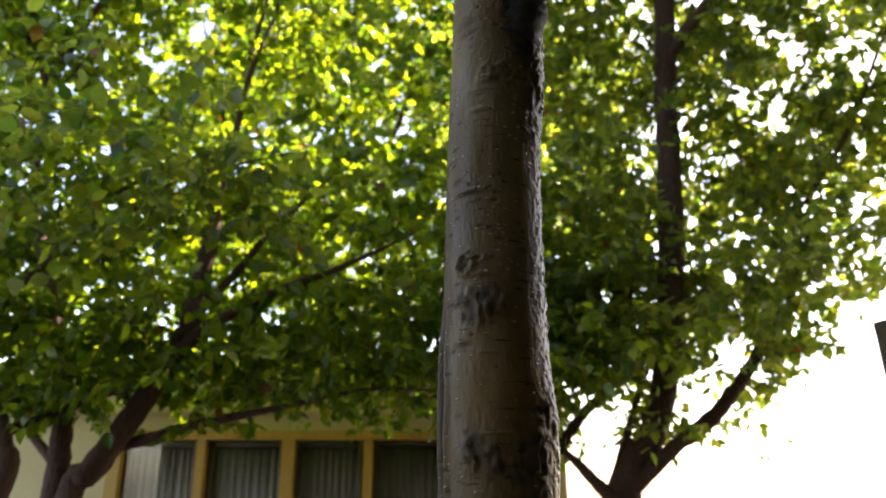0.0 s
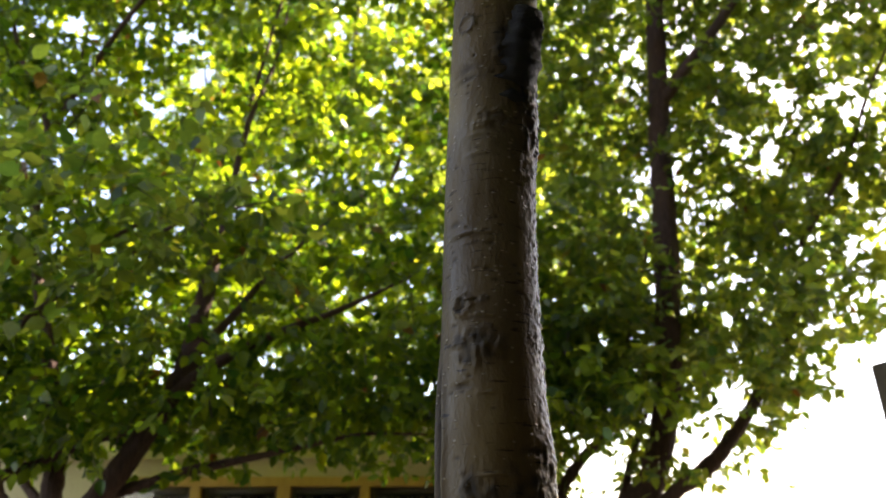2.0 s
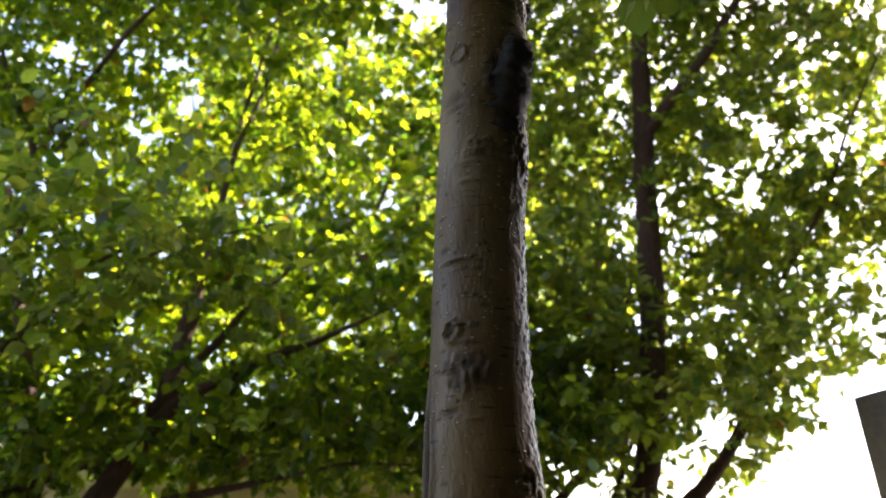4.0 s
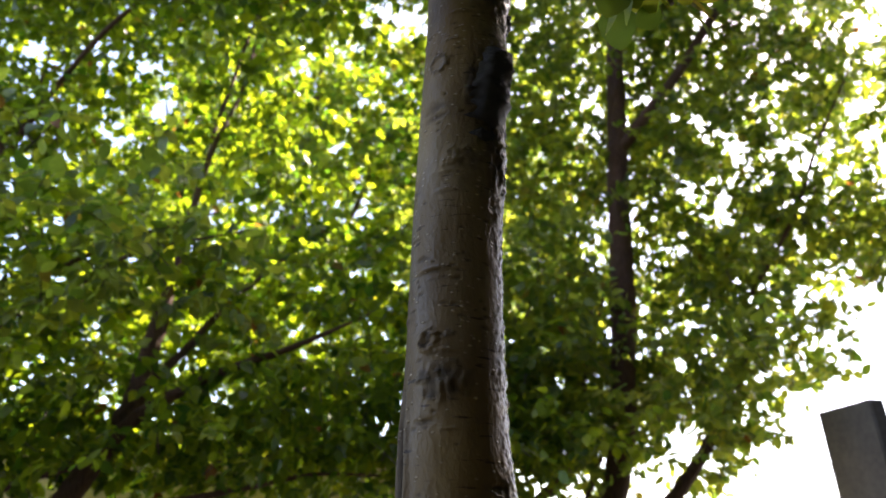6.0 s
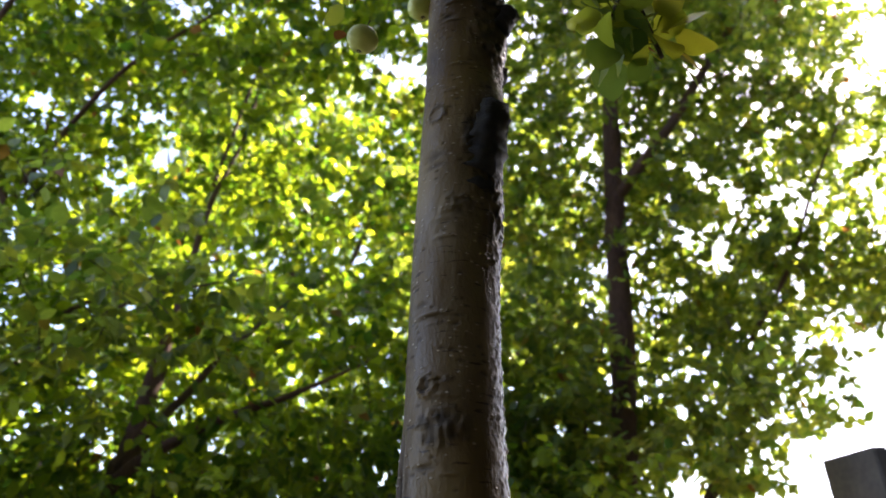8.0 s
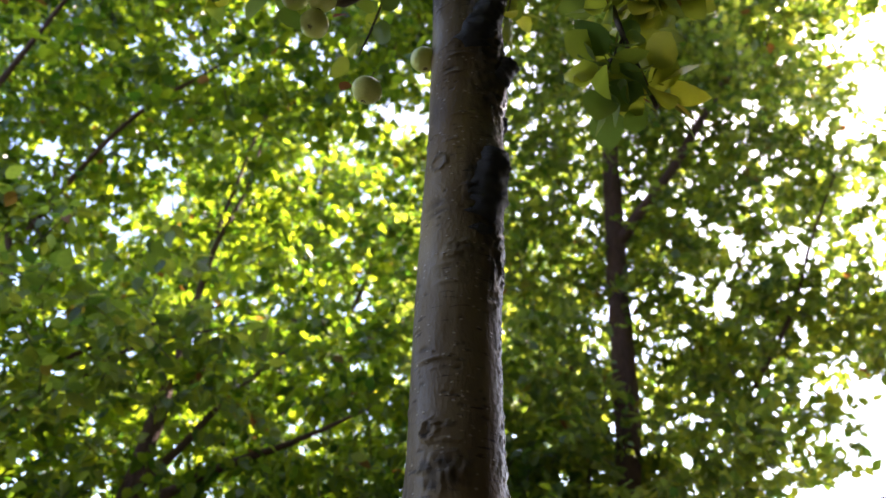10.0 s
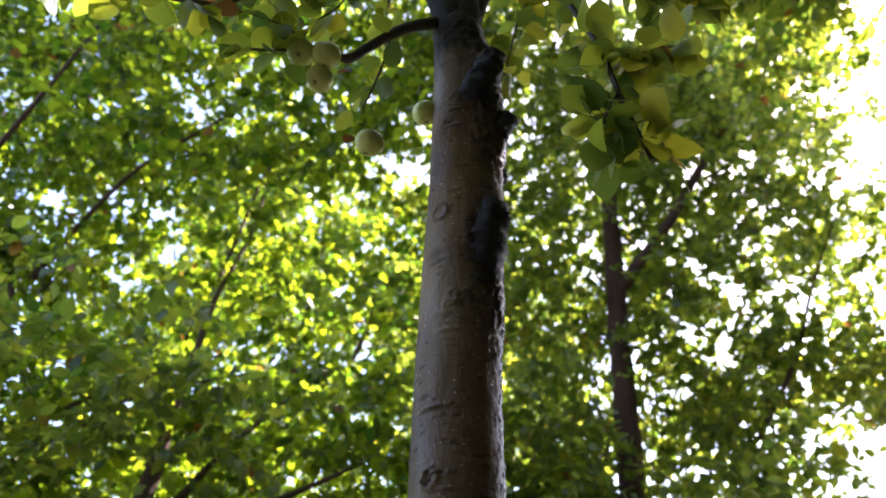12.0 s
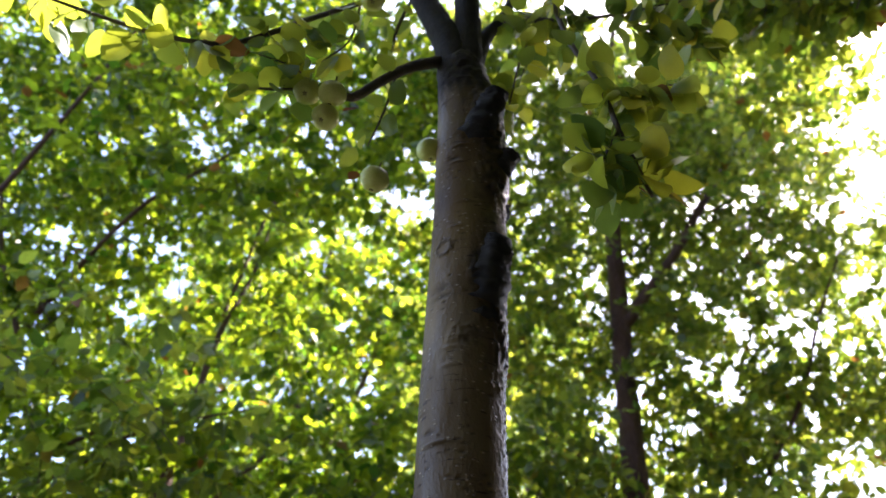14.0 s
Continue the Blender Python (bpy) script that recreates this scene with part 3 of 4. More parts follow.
crown(left_tree, np.random.default_rng(16), 130, lambda p: 0.8 * (ellipsoid(p, (-1.75, 3.1, 2.85), (1.1, 0.5, 0.75)) < 1) * (p[:, 2] > 2.3), (-2.9, 2.5, 2.2), (-0.5, 3.7, 3.8), 0.085, LEAF_RIGHT, 13, 0.6)

# the shaded lower inside of the broad tree
crown(left_tree, np.random.default_rng(22), 330, lambda p: 0.95 * (ellipsoid(p, (-1.3, 4.85, 2.75), (2.5, 0.45, 0.8)) < 1) * (p[:, 2] > 2.15), (-3.9, 4.3, 2.0), (1.3, 5.4, 3.7), 0.085, LEAF_LEFT, 15, 0.5)

# a high shaded bough of the broad tree, nearer than the rest
limbs(left_tree, [("limb", [(-2.545, 4.20, 3.93, 0.02), (-2.15, 3.9, 4.35, 0.017), (-1.75, 3.65, 4.68, 0.014), (-1.3, 3.5, 4.95, 0.010), (-0.75, 3.35, 5.3, 0.004)])])
crown(left_tree, np.random.default_rng(23), 135, lambda p: np.clip((lumps(p, 2.2, 9.0) - 0.35) * 4, 0, 1) * (ellipsoid(p, (-1.3, 3.45, 5.05), (1.45, 0.55, 0.75)) < 1), (-2.8, 2.9, 4.2), (0.2, 4.0, 5.9), 0.098, LEAF_LEFT, 15, 0.5)

# loose sprays hanging out of the crown against the sky
for pts in ([(2.065, 4.350, 2.384, 0.003), (2.097, 4.350, 2.215, 0.002), (2.113, 4.350, 2.095, 0.001)], [(1.691, 4.350, 1.952, 0.003), (1.801, 4.350, 1.793, 0.0018), (1.835, 4.350, 1.680, 0.001)],
            [(1.819, 4.350, 2.181, 0.003), (1.877, 4.350, 2.115, 0.002), (1.908, 4.350, 2.049, 0.001)], [(2.336, 4.350, 2.487, 0.003), (2.447, 4.350, 2.540, 0.002), (2.506, 4.350, 2.487, 0.001)]):
    bm = bmesh.new()
    tube(bm, pts, 4, 5, 0)
    part("twig", bm, TWIG_BARK, right_tree)
    tip = np.array(pts[-1][:3])
    g = np.random.default_rng(int(1000 * tip[0]))
    v, f = leaf_cloud(tip + g.normal(0, 0.008, (3, 3)), np.array([(0.2, 0, -1.0), (-0.5, 0.2, -0.8), (0.6, -0.2, -0.5)]), g.normal(0, 1, (3, 3)), np.array([0.05, 0.04, 0.03]), g)
    soup("leaf", v, f, LEAF_RIGHT, right_tree)

# sunny trees beyond the house
back_tree = tagged(new("tree"), "tall sunlit yellow-green tree beyond the flat-roofed house", "tree", "trees in the garden")
limbs(back_tree, [("trunk", [(-2.4, 13.2, -0.4, 0.24), (-2.35, 13.2, 2.5, 0.19), (-2.2, 13.1, 6.0, 0.14), (-1.9, 13.0, 9.5, 0.08), (-1.7, 13.0, 13.5, 0.02)]),
                  ("limb", [(-2.3, 13.1, 4.6, 0.10), (-3.2, 13.0, 6.5, 0.08), (-4.4, 12.9, 8.8, 0.05), (-5.0, 12.9, 11.0, 0.012)]),
                  ("limb", [(-2.15, 13.1, 6.2, 0.09), (-1.0, 13.0, 8.0, 0.06), (-0.2, 13.0, 10.5, 0.012)])])
slim_tree = tagged(new("tree"), "slender sunlit tree with fresh green leaves behind the house corner", "tree", "trees in the garden")
limbs(slim_tree, [("trunk", [(1.5, 12.4, -0.4, 0.17), (1.5, 12.4, 3.5, 0.13), (1.55, 12.4, 7.0, 0.08), (1.6, 12.4, 11.5, 0.015)]),
                  ("limb", [(1.5, 12.4, 4.4, 0.07), (2.2, 12.3, 6.2, 0.05), (2.7, 12.3, 8.4, 0.012)]),
                  ("limb", [(1.52, 12.4, 5.4, 0.06), (0.8, 12.4, 7.2, 0.04), (0.4, 12.4, 9.4, 0.01)])])


def back_inside(p):
    ok = ellipsoid(p, (-2.3, 13.0, 8.6), (3.9, 1.2, 5.2)) < 1
    g = np.zeros(len(p))
    g[ok] = np.clip((lumps(p[ok], 0.9, 23.0) - 0.28) * 3.2, 0, 1)
    return g


def slim_inside(p):
    ok = ellipsoid(p, (1.6, 12.4, 7.8), (1.9, 1.0, 4.9)) < 1
    g = np.zeros(len(p))
    g[ok] = np.clip((lumps(p[ok], 1.0, 41.0) - 0.30) * 3.2, 0, 1)
    return g


crown(back_tree, np.random.default_rng(17), 4600, back_inside, (-6.3, 11.7, 3.2), (1.7, 14.3, 13.9), 0.14, LEAF_SUNNY, 14)
crown(slim_tree, np.random.default_rng(18), 2500, slim_inside, (-0.4, 11.3, 2.8), (3.6, 13.5, 12.8), 0.12, LEAF_SUNNY, 14)


# ---- apple tree ----
apple_tree = tagged(new("apple_tree"), "young apple tree with smooth grey-brown scarred bark and pruned stubs", "tree", "trees in the garden")
apple_tree.location = (0, 0, 0)

# centre x, height, radius
PROFILE = [(0.085, -0.05, 0.115), (0.082, 0.25, 0.092), (0.08, 0.8, 0.084), (0.079, 1.3, 0.079), (0.0775, 1.49, 0.0785), (0.0765, 1.586, 0.0795), (0.0745, 1.705, 0.0755), (0.076, 1.831, 0.0725), (0.079, 1.971, 0.0710), (0.0865, 2.12, 0.0725), (0.0915, 2.29, 0.0710), (0.0945, 2.42, 0.068), (0.096, 2.547, 0.0655), (0.0955, 2.7, 0.062), (0.090, 2.82, 0.057), (0.088, 2.87, 0.054), (0.088, 2.915, 0.036)]
# scars, and wide right-hand patches that mix bark stain with painted shade: height, angle round the trunk (degrees, 0
# towards the path, + to the right), half height, half width (degrees), depth, shape
SCARS_AND_SHADE = [(2.29, 52, 0.075, 34, 0.010, "bulge"), (2.52, 66, 0.13, 44, 0.014, "bulge"), (2.76, 70, 0.07, 40, 0.008, "bulge"), (2.67, 50, 0.075, 36, 0.012, "bulge"), (1.58, 80, 0.05, 26, 0.002, "bulge"), (1.80, -38, 0.013, 10, 0.0024, "knot"), (1.806, -12, 0.007, 9, 0.0016, "patch"), (1.738, -16, 0.034, 34, 0.004, "patch"), (1.748, -40, 0.012, 20, 0.003, "patch"), (1.545, -30, 0.034, 16, 0.004, "patch"), (1.535, -8, 0.03, 16, 0.002, "patch"), (2.095, 0, 0.055, 40, 0.0032, "brow"), (2.60, -8, 0.03, 26, 0.003, "brow"),
         (2.29, -42, 0.016, 13, 0.0016, "ring"), (2.20, -40, 0.012, 30, 0.0018, "line"), (2.18, -38, 0.008, 34, 0.0015, "line"), (1.93, -50, 0.006, 18, 0.0018, "line"), (1.685, -38, 0.006, 20, 0.002, "line"),
         (1.60, 62, 0.05, 22, 0.003, "patch"), (2.22, 30, 0.13, 40, 0.003, "patch"), (2.68, 30, 0.10, 30, 0.004, "patch"), (2.45, 35, 0.07, 34, 0.003, "patch"), (2.12, 52, 0.13, 36, 0.004, "patch"), (2.56, 44, 0.15, 40, 0.004, "patch"), (1.52, 34, 0.07, 40, 0.003, "patch"), (2.52, -30, 0.006, 20, 0.0015, "line"), (2.02, 48, 0.01, 24, 0.0022, "line"), (1.60, 40, 0.008, 26, 0.002, "line")]


def apple_trunk():
    prof = spline([(z, x, r) for x, z, r in PROFILE], 40)
    zs = np.concatenate([np.linspace(-0.05, 1.38, 90)[:-1], np.linspace(1.38, 2.915, 960)])
    xs, rs = np.interp(zs, prof[:, 0], prof[:, 1]), np.interp(zs, prof[:, 0], prof[:, 2])
    segs = 190
    verts, tone, gloss = [], [], []
    rnd = random.Random(4)
    marks = list(SCARS_AND_SHADE)
    for _ in range(150):
        marks.append((rnd.uniform(1.38, 2.9), rnd.uniform(-95, 45), rnd.uniform(0.0016, 0.0035), rnd.uniform(2.5, 9), rnd.uniform(0.0007, 0.0016), "line"))
    for _ in range(26):
        marks.append((rnd.uniform(1.38, 2.9), rnd.uniform(-90, 10), rnd.uniform(0.002, 0.004), rnd.uniform(12, 30), rnd.uniform(0.0008, 0.0016), "fold"))
    for z, x, r in zip(zs, xs, rs):
        here = [m for m in marks if abs(z - m[0]) < 3 * m[2]]
        for k in range(segs):
            w = 2 * math.pi * k / segs - math.pi
            deg = math.degrees(w)
            n = Vector((math.sin(w), -math.cos(w), 0))
            q = Vector((x, 1.05, z)) + n * r
            h = 0.0022 * noise.noise(Vector((q.x * 9, q.y * 9, z * 4))) + 0.0008 * noise.noise(Vector((q.x * 40, q.y * 40, z * 25)))
            # rough bark under the fork, with the leaf shade there put into its colour
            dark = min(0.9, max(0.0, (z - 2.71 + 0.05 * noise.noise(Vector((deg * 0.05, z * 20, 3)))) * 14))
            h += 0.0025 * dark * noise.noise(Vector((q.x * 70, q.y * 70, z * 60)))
            # coarse cracked bark on the sunny flank, with shade put into its colour
            flank = min(1.0, 1.6 * max(0.0, 1 - abs(deg - 96) / 60))
            if flank > 0:
                c = noise.noise(Vector((q.x * 60, q.y * 60, z * 34)))
                h += flank * (0.0045 * abs(c) + 0.0022 * noise.noise(q * 140) + 0.0012 * noise.noise(q * 300))
                dark = max(dark, flank * (0.97 if c < -0.1 else 0.84))
            # an old split with a raised lip down the other flank
            if z < 1.76:
                s = (deg + 78 + 3 * noise.noise(Vector((0, 0, z * 9)))) / 7
                open_ = min(1, (1.76 - z) * 12)
                h += open_ *  (-0.009 * math.exp(-s * s) + 0.005 * math.exp(-((abs(s) - 1.7) / 0.7) ** 2))
                dark = max(dark, open_ * math.exp(-s * s * 0.7))
            for sz, sa, hh, wd, dep, shape in here:
                u, v, dep = (deg - sa) / wd, (z - sz) / hh, dep * (1.25 if shape == "knot" else 1.6)
                if abs(u) > 2 or abs(v) > 3:
                    continue
                wob = 0.35 * noise.noise(Vector((u * 3, v * 3, sz * 7)))
                d = math.hypot(u, v) + wob
                if shape == "knot":
                    h += dep * (1.3 * math.exp(-((d - 1) / 0.35) ** 2) - 0.4 * math.exp(-d * d * 3)) + dep * 0.6 * noise.noise(q * 120) * (d < 1.1)
                    dark = max(dark, (0.7 if noise.noise(q * 90) > -0.05 else 0.2) * (d < 0.9))
                elif shape == "patch":
                    f = max(0.0, 1 - d)
                    h += f * (dep * 0.6 + dep * noise.noise(Vector((q.x * 110, q.y * 110, z * 60))))
                    dark = max(dark, min(0.85, 1.5 * f) * (0.75 + 0.5 * noise.noise(q * 70)))
                elif shape == "brow":
                    line = v + 0.75 * abs(u) ** 1.4 - 0.45 + 1.3 * wob
                    edge = math.exp(-(line / 0.2) ** 2) * max(0.0, 1 - u * u * 0.7) * (0.5 + noise.noise(q * 60))
                    h += dep * edge
                    below = (line < 0) * max(0.0, 1 - d * 0.85)
                    h += dep * 0.5 * below * noise.noise(q * 100)
                    dark = max(dark, 0.6 * min(1, below * 1.2) * (0.6 + 0.6 * noise.noise(q * 80)), 0.35 * edge)
                elif shape == "bulge":
                    h += dep * math.exp(-1.2 * (u * u + v * v))
                elif shape == "fold":
                    line = v + 1.5 * u * u * 0.4 + 2 * wob
                    h += dep * math.exp(-line * line) * max(0.0, 1 - u * u)
                    dark = max(dark, 0.35 * math.exp(-(line + 1.2) ** 2 * 2) * max(0.0, 1 - u * u))
                elif shape == "ring":
                    edge = math.exp(-((d - 1) / 0.25) ** 2)
                    h += dep * edge
                    dark = max(dark, 0.5 * edge)
                else:
                    line = v + 0.8 * u * u * 0.5 + wob
                    edge = math.exp(-line * line * 1.5) * max(0.0, 1 - abs(u))
                    h -= dep * edge
                    dark = max(dark, 0.6 * edge)
            verts.append(q + n * h)
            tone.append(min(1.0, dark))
            gloss.append(flank)
    faces = []
    for i in range(len(zs) - 1):
        for k in range(segs):
            a, b = i * segs + k, i * segs + (k + 1) % segs
            faces.append((a, b, b + segs, a + segs))
    ob = soup("trunk", [tuple(v) for v in verts], faces, BARK, apple_tree)
    ob.data.polygons.foreach_set("use_smooth", [True] * len(faces))
    ob.data.attributes.new("scar_shade", "FLOAT", "POINT").data.foreach_set("value", tone)
    ob.data.attributes.new("flank", "FLOAT", "POINT").data.foreach_set("value", gloss)


apple_trunk()


def stub(pts, label="dark pruned branch stub"):
    """A sawn-off side shoot: swollen collar, short shaft, rough hollow end."""
    bm = bmesh.new()
    tube(bm, pts, 9, 30, 0.22)
    bm.faces.ensure_lookup_table()
    end = bm.faces[-1]
    r = bmesh.ops.inset_region(bm, faces=[end], thickness=0.004, depth=-0.003)
    for v in bm.verts:
        v.co += Vector((noise.noise(v.co * 130), noise.noise(v.co * 130 + Vector((9, 0, 0))), noise.noise(v.co * 130 + Vector((0, 9, 0))))) * 0.0024
        v.co += Vector((noise.noise(v.co * 42), noise.noise(v.co * 42 + Vector((9, 0, 0))), noise.noise(v.co * 42 + Vector((0, 9, 0))))) * 0.005
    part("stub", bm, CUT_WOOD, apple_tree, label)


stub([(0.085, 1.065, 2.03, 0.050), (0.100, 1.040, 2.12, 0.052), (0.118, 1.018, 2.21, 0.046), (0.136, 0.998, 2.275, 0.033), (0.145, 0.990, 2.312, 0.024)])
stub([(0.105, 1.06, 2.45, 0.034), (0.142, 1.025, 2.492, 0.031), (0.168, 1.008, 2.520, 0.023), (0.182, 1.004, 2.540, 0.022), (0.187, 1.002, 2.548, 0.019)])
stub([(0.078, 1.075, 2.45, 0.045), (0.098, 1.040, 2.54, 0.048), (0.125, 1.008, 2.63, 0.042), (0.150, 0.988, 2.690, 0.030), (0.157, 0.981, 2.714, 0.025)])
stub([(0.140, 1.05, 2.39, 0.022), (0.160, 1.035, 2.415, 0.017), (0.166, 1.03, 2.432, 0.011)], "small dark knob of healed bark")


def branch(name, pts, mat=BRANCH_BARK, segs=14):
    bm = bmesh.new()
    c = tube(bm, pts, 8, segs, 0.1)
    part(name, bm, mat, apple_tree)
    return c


# the fork and the main branches, mostly near-black like the darkened trunk top
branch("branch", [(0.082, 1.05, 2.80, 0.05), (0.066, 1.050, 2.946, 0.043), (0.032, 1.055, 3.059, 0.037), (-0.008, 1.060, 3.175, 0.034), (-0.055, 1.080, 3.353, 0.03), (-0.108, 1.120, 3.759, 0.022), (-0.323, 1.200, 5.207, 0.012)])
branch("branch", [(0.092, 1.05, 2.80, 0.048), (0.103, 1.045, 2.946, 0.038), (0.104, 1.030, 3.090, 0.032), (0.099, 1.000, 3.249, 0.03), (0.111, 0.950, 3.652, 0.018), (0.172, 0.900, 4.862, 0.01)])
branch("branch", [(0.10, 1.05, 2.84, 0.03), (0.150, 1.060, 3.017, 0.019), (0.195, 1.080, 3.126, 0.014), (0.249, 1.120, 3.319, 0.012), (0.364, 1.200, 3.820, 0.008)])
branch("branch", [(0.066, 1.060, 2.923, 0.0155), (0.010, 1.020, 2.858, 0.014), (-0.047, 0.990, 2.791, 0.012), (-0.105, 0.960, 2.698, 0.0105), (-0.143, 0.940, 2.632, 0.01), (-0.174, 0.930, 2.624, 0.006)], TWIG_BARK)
TWIGS = [
    branch("twig", [(-0.165, 0.940, 2.648, 0.0042), (-0.220, 0.920, 2.627, 0.0036), (-0.304, 0.900, 2.596, 0.003), (-0.393, 0.900, 2.603, 0.0016)], TWIG_BARK, 6),
    branch("twig", [(-0.017, 1.080, 3.286, 0.008), (-0.162, 1.000, 3.056, 0.007), (-0.264, 0.920, 2.860, 0.0062), (-0.324, 0.880, 2.751, 0.0058), (-0.400, 0.860, 2.679, 0.0055), (-0.504, 0.840, 2.665, 0.005), (-0.593, 0.820, 2.673, 0.0042), (-0.726, 0.800, 2.709, 0.003), (-0.910, 0.780, 2.777, 0.0015)], TWIG_BARK, 7),
    branch("twig", [(0.188, 1.080, 3.126, 0.007), (0.249, 1.020, 3.054, 0.006), (0.337, 0.980, 2.999, 0.005), (0.454, 0.950, 2.989, 0.004), (0.630, 0.920, 3.021, 0.002)], TWIG_BARK, 6),
    branch("twig", [(0.274, 0.900, 3.075, 0.006), (0.272, 0.800, 2.687, 0.0055), (0.301, 0.750, 2.472, 0.005), (0.307, 0.720, 2.325, 0.0046), (0.316, 0.700, 2.218, 0.004), (0.328, 0.700, 2.165, 0.003)], TWIG_BARK, 7),
    branch("twig", [(0.283, 1.000, 3.061, 0.0035), (0.220, 1.000, 2.853, 0.003), (0.186, 1.000, 2.693, 0.0016)], TWIG_BARK, 5),
    branch("twig", [(-0.065, 0.985, 2.771, 0.0035), (-0.074, 0.980, 2.688, 0.003), (-0.091, 0.975, 2.600, 0.0025), (-0.111, 0.970, 2.519, 0.0016)], TWIG_BARK, 5),
    branch("twig", [(-0.220, 0.920, 2.627, 0.0025), (-0.268, 0.900, 2.666, 0.002), (-0.360, 0.880, 2.687, 0.0012)], TWIG_BARK, 5),
    branch("twig", [(-0.163, 1.000, 3.069, 0.0035), (-0.173, 0.970, 2.865, 0.0028), (-0.224, 0.950, 2.753, 0.0018)], TWIG_BARK, 5),
    branch("twig", [(0.301, 0.750, 2.472, 0.003), (0.344, 0.720, 2.417, 0.0024), (0.406, 0.700, 2.419, 0.0014)], TWIG_BARK, 5),
    branch("twig", [(0.254, 1.100, 3.316, 0.006), (0.444, 1.200, 3.653, 0.005), (0.778, 1.300, 3.822, 0.004), (1.174, 1.400, 3.879, 0.002)], TWIG_BARK, 6),
    branch("twig", [(0.467, 0.950, 2.985, 0.004), (0.551, 0.950, 2.921, 0.003), (0.682, 0.960, 2.946, 0.0016)], TWIG_BARK, 5),
    branch("twig", [(-0.017, 1.080, 3.286, 0.006), (-0.078, 1.100, 3.076, 0.004), (-0.084, 1.120, 2.896, 0.002)], TWIG_BARK, 5),
    branch("twig", [(0.307, 0.720, 2.325, 0.003), (0.268, 0.700, 2.239, 0.0024), (0.250, 0.690, 2.182, 0.0014)], TWIG_BARK, 5),
    branch("twig", [(0.445, 1.250, 3.571, 0.0030), (0.352, 1.250, 3.323, 0.0025), (0.280, 1.250, 3.132, 0.0019), (0.239, 1.250, 2.962, 0.0014)], TWIG_BARK, 5),
]


def apple_leaf_mesh(name, seed, mat):
    """A broad oval leaf with a sunk midrib, cupped sides, a curled tip and its stalk; 5 cm long."""
    rng = random.Random(seed)
    bm = bmesh.new()
    L, rows = 1.0, 8
    bend, cup, twist = rng.uniform(-0.35, 0.1), rng.uniform(0.05, 0.25), rng.uniform(-0.3, 0.3)
    grid = []
    for i in range(rows + 1):
        t = i / rows
        w = 0.36 * math.sin(math.pi * t ** 0.82) ** 0.75 + 0.004
        if i == rows:
            w = 0.004
        row = []
        for u in (-1, -0.5, 0, 0.5, 1):
            saw = 1 + 0.05 * (i % 2) * (abs(u) == 1)
            x = u * w * saw
            z = cup * abs(u) ** 1.3 * w + bend * t * t + twist * x * t + 0.02 * math.sin(9 * t + 3 * u)
            row.append(bm.verts.new((x, 0.3 + t * L, z)))
        grid.append(row)
    for a, b in zip(grid, grid[1:]):
        for k in range(4):
            bm.faces.new((a[k], a[k + 1], b[k + 1], b[k]))
    tube(bm, [(0, 0, 0.03, 0.018), (0, 0.15, 0.01, 0.014), (0, 0.32, 0, 0.012)], 2, 4, 0)
    me = bpy.data.meshes.new(name)
    bm.to_mesh(me)
    bm.free()
    for p in me.polygons:
        p.use_smooth = True
    me.materials.append(mat)
    return me


LEAF_MESHES = [apple_leaf_mesh("leaf", s, LEAF_APPLE) for s in range(6)]
DRY_MESH = apple_leaf_mesh("leaf", 77, LEAF_DRY)


def put_leaf(p, d, up, size, mesh):
    m = frames_of(np.array([d], float), np.array([up], float))[0]
    ob = new("leaf", mesh)
    ob.parent = apple_tree
    ob.matrix_world = Matrix.Translation(Vector(p)) @ Matrix(m.tolist()).to_4x4() @ Matrix.Diagonal((size, size, size, 1))
    return ob


def leafy(rng, c, n, size, spread=1.0, start=0.1):
    """Leaves in loose spurs along a twig's centre line."""
    for i in range(n):
        k = min(len(c) - 1, int((start + (1 - start) * (i + rng.random()) / n) * len(c)))
        d = rng.normal(0, 0.7, 3) * spread
        d[2] -= 0.45
        u = rng.normal(0, 0.55, 3) + np.array((0, 0, 1.0))
        put_leaf(c[k][:3] + rng.normal(0, 0.006, 3), d, u, size * rng.uniform(0.7, 1.25), LEAF_MESHES[int(rng.integers(6))])


rng = np.random.default_rng(21)
for c, n, s in zip(TWIGS, (16, 52, 58, 52, 26, 9, 18, 26, 34, 40, 40, 24, 34, 22), (0.055, 0.07, 0.06, 0.056, 0.06, 0.05, 0.055, 0.058, 0.056, 0.08, 0.066, 0.055, 0.056, 0.066)):
    leafy(rng, c, n, s)


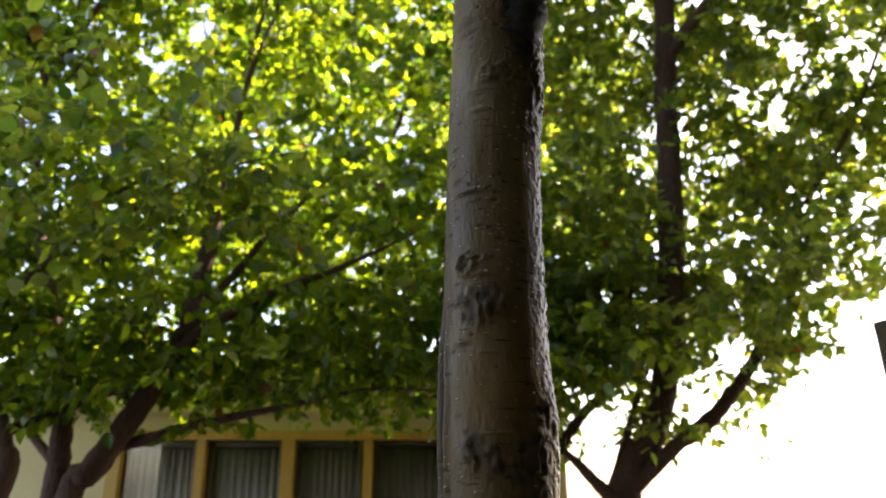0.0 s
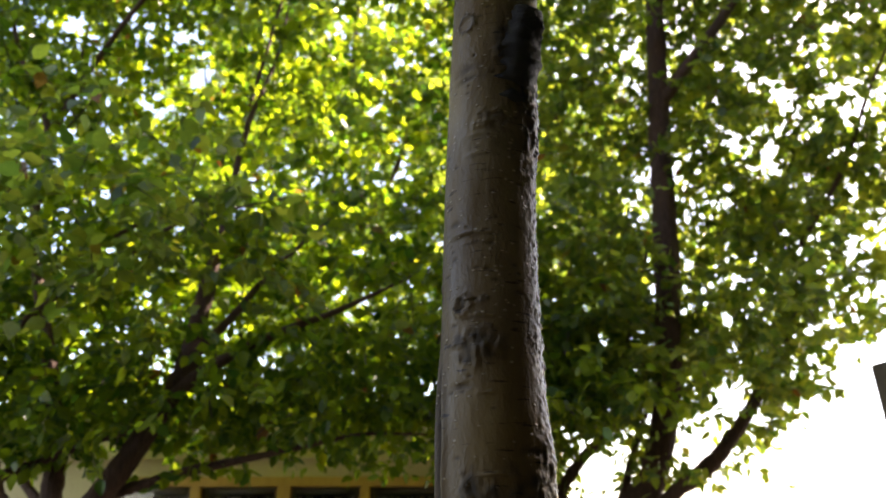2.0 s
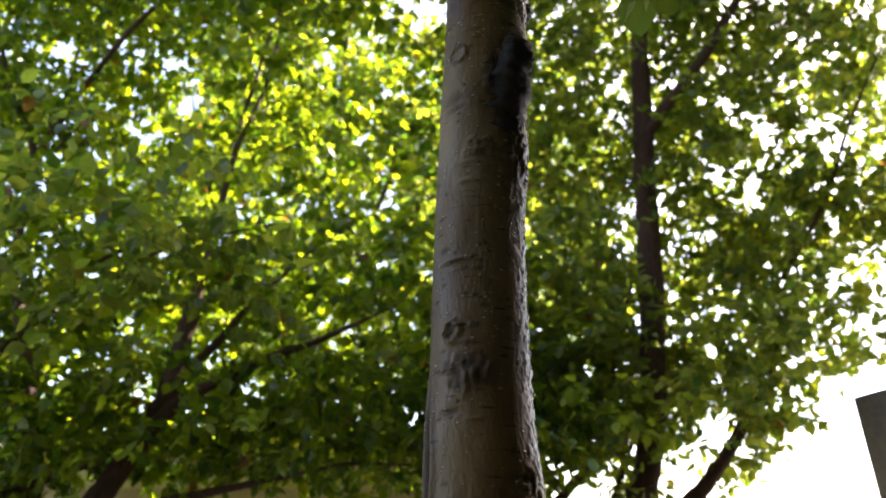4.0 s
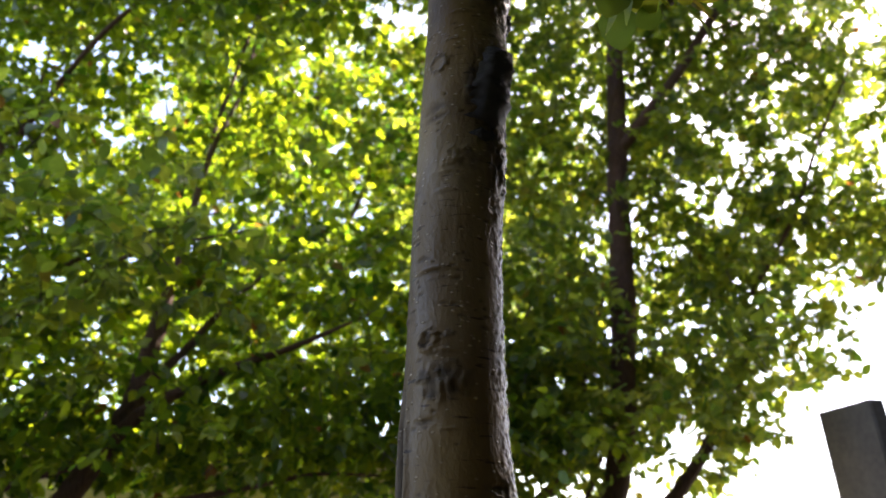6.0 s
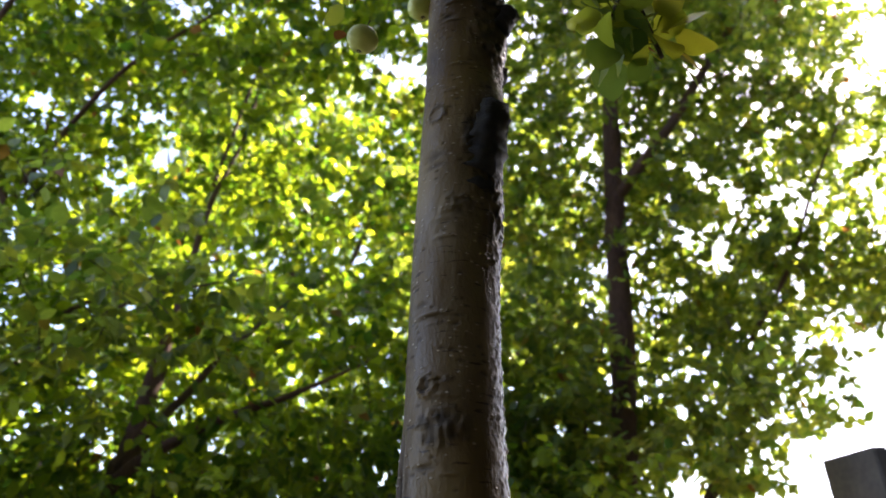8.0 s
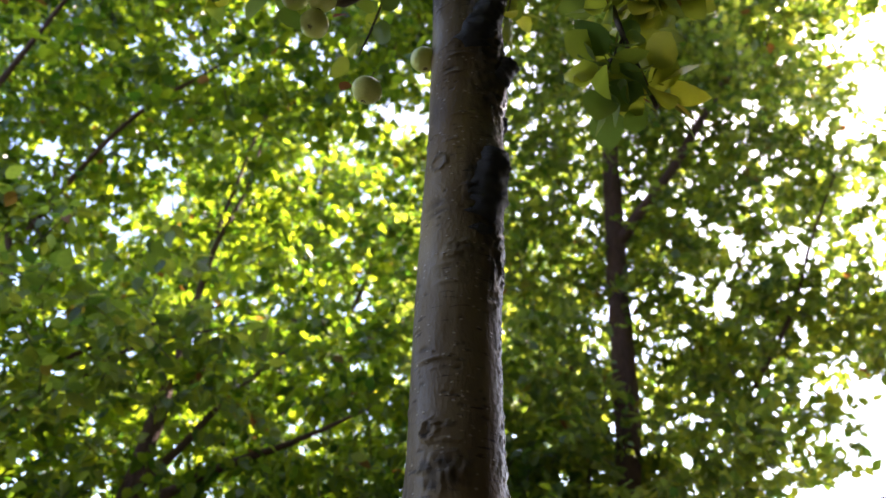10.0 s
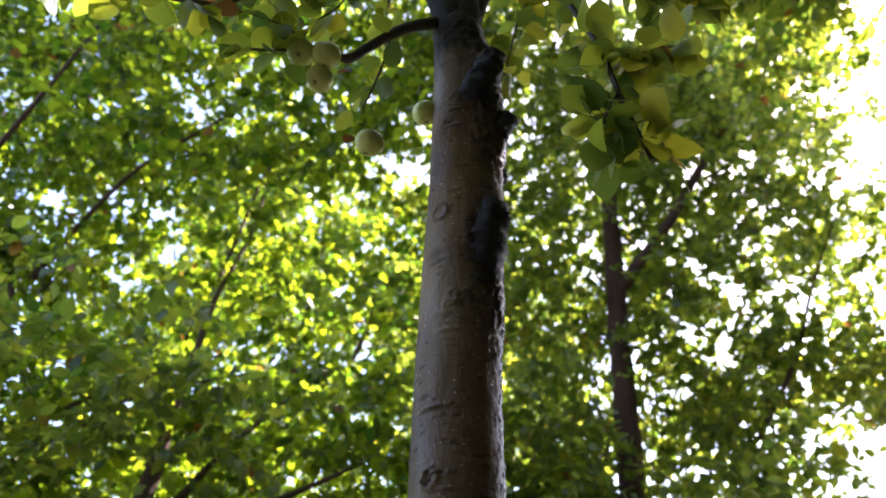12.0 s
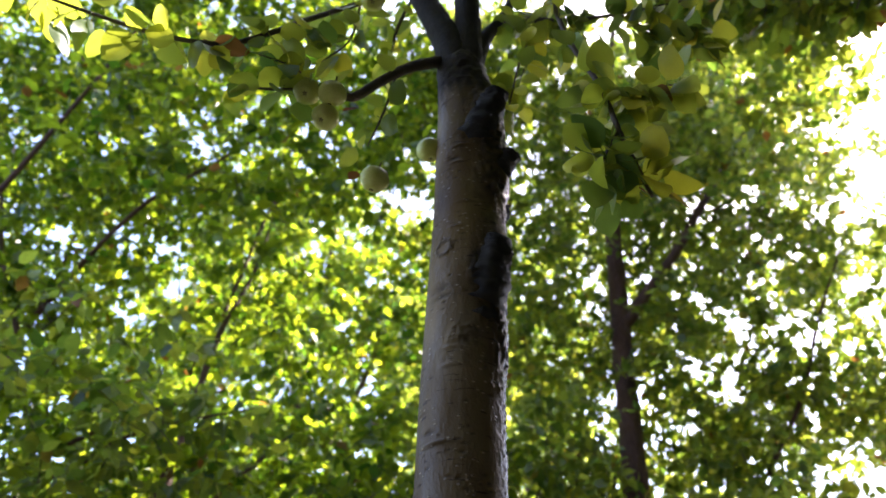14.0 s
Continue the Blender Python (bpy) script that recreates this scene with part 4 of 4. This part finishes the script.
# ---- apples ----
def apple(p, size, lean):
    a = tagged(new("apple"), "small unripe pale green apple hanging from the branch", "apple", "apples on the tree")
    bm = bmesh.new()
    bmesh.ops.create_uvsphere(bm, u_segments=28, v_segments=18, radius=1)
    for v in bm.verts:
        r = math.hypot(v.co.x, v.co.y)
        w = math.atan2(v.co.y, v.co.x)
        top = v.co.z > 0
        v.co.z = v.co.z * 0.92 - (0.30 if top else -0.20) * math.exp(-(r / 0.30) ** 2)
        f = 1 + (0.03 * math.cos(5 * w) * (not top)) - 0.04 * (v.co.z < -0.4)
        v.co.x, v.co.y = v.co.x * f, v.co.y * f
    part("flesh", bm, SKIN, a)
    bm = bmesh.new()
    tube(bm, [(0, 0, 0.58, 0.05), (0.03, 0, 0.9, 0.045), (0.1, 0.02, 1.35, 0.06)], 4, 6, 0.05)
    part("stem", bm, TWIG_BARK, a, "thin brown stem")
    bm = bmesh.new()
    for k in range(5):
        w = k * 2 * math.pi / 5
        tube(bm, [(0.05 * math.cos(w), 0.05 * math.sin(w), -0.70, 0.035), (0.12 * math.cos(w), 0.12 * math.sin(w), -0.80, 0.03), (0.2 * math.cos(w + .3), 0.2 * math.sin(w + .3), -0.84, 0.008)], 3, 5, 0)
    part("calyx", bm, TWIG_BARK, a, "dried brown calyx")
    a.matrix_world = Matrix.Translation(Vector(p)) @ Euler([radians(q) for q in lean]).to_matrix().to_4x4() @ Matrix.Diagonal((size, size, size, 1))


apple((-0.091, 0.970, 2.430), 0.0285, (20, 15, 0))
apple((-0.235, 0.910, 2.606), 0.0275, (-20, 25, 40))
apple((-0.183, 0.900, 2.591), 0.0285, (15, -25, 80))
apple((-0.195, 0.930, 2.555), 0.0275, (30, 10, 130))
apple((0.016, 1.060, 2.610), 0.0285, (10, -10, 10))
apple((-0.129, 0.950, 3.000), 0.0300, (-10, 15, 60))

for p, d in (((-0.123, 0.975, 2.460), (-0.3, -0.2, -0.8)), ((-0.134, 0.950, 2.612), (-0.6, -0.2, -0.5)), ((0.300, 0.710, 2.204), (0.8, 0.1, -0.6))):
    put_leaf(p, d, (0.3, -0.6, 0.6), 0.032, DRY_MESH)

# upper crown of the apple tree, over the path: unseen leaves added to shade trunk and twigs
crown(apple_tree, np.random.default_rng(31), 3900, lambda p: 1.0 * (((ellipsoid(p, (2.0, 2.0, 4.9), (0.68, 0.95, 0.8)) < 1) | ((ellipsoid(p, (-0.1, -0.8, 3.9), (2.6, 1.7, 0.8)) < 1) & (p[:, 0] > -0.2))) & (p[:, 2] - 1.5 > 1.56 * p[:, 1] + 0.12)), (-2.7, -2.5, 3.0), (2.6, 2.9, 5.6), 0.095, LEAF_RIGHT, 14)
crown(apple_tree, np.random.default_rng(33), 520, lambda p: 1.0 * ((ellipsoid(p, (1.85, 2.0, 5.15), (0.6, 0.75, 0.45)) < 1) & (p[:, 2] - 1.5 > 1.50 * p[:, 1] + 0.12)), (1.2, 1.2, 4.6), (2.5, 2.8, 5.7), 0.095, LEAF_RIGHT, 14)
# this clump is in sight and also dapples the trunk
crown(apple_tree, np.random.default_rng(34), 75, lambda p: 1.0 * (ellipsoid(p, (2.5, 3.05, 5.5), (0.55, 0.5, 0.42)) < 1), (1.9, 2.5, 5.0), (3.1, 3.6, 6.0), 0.08, LEAF_RIGHT, 14)
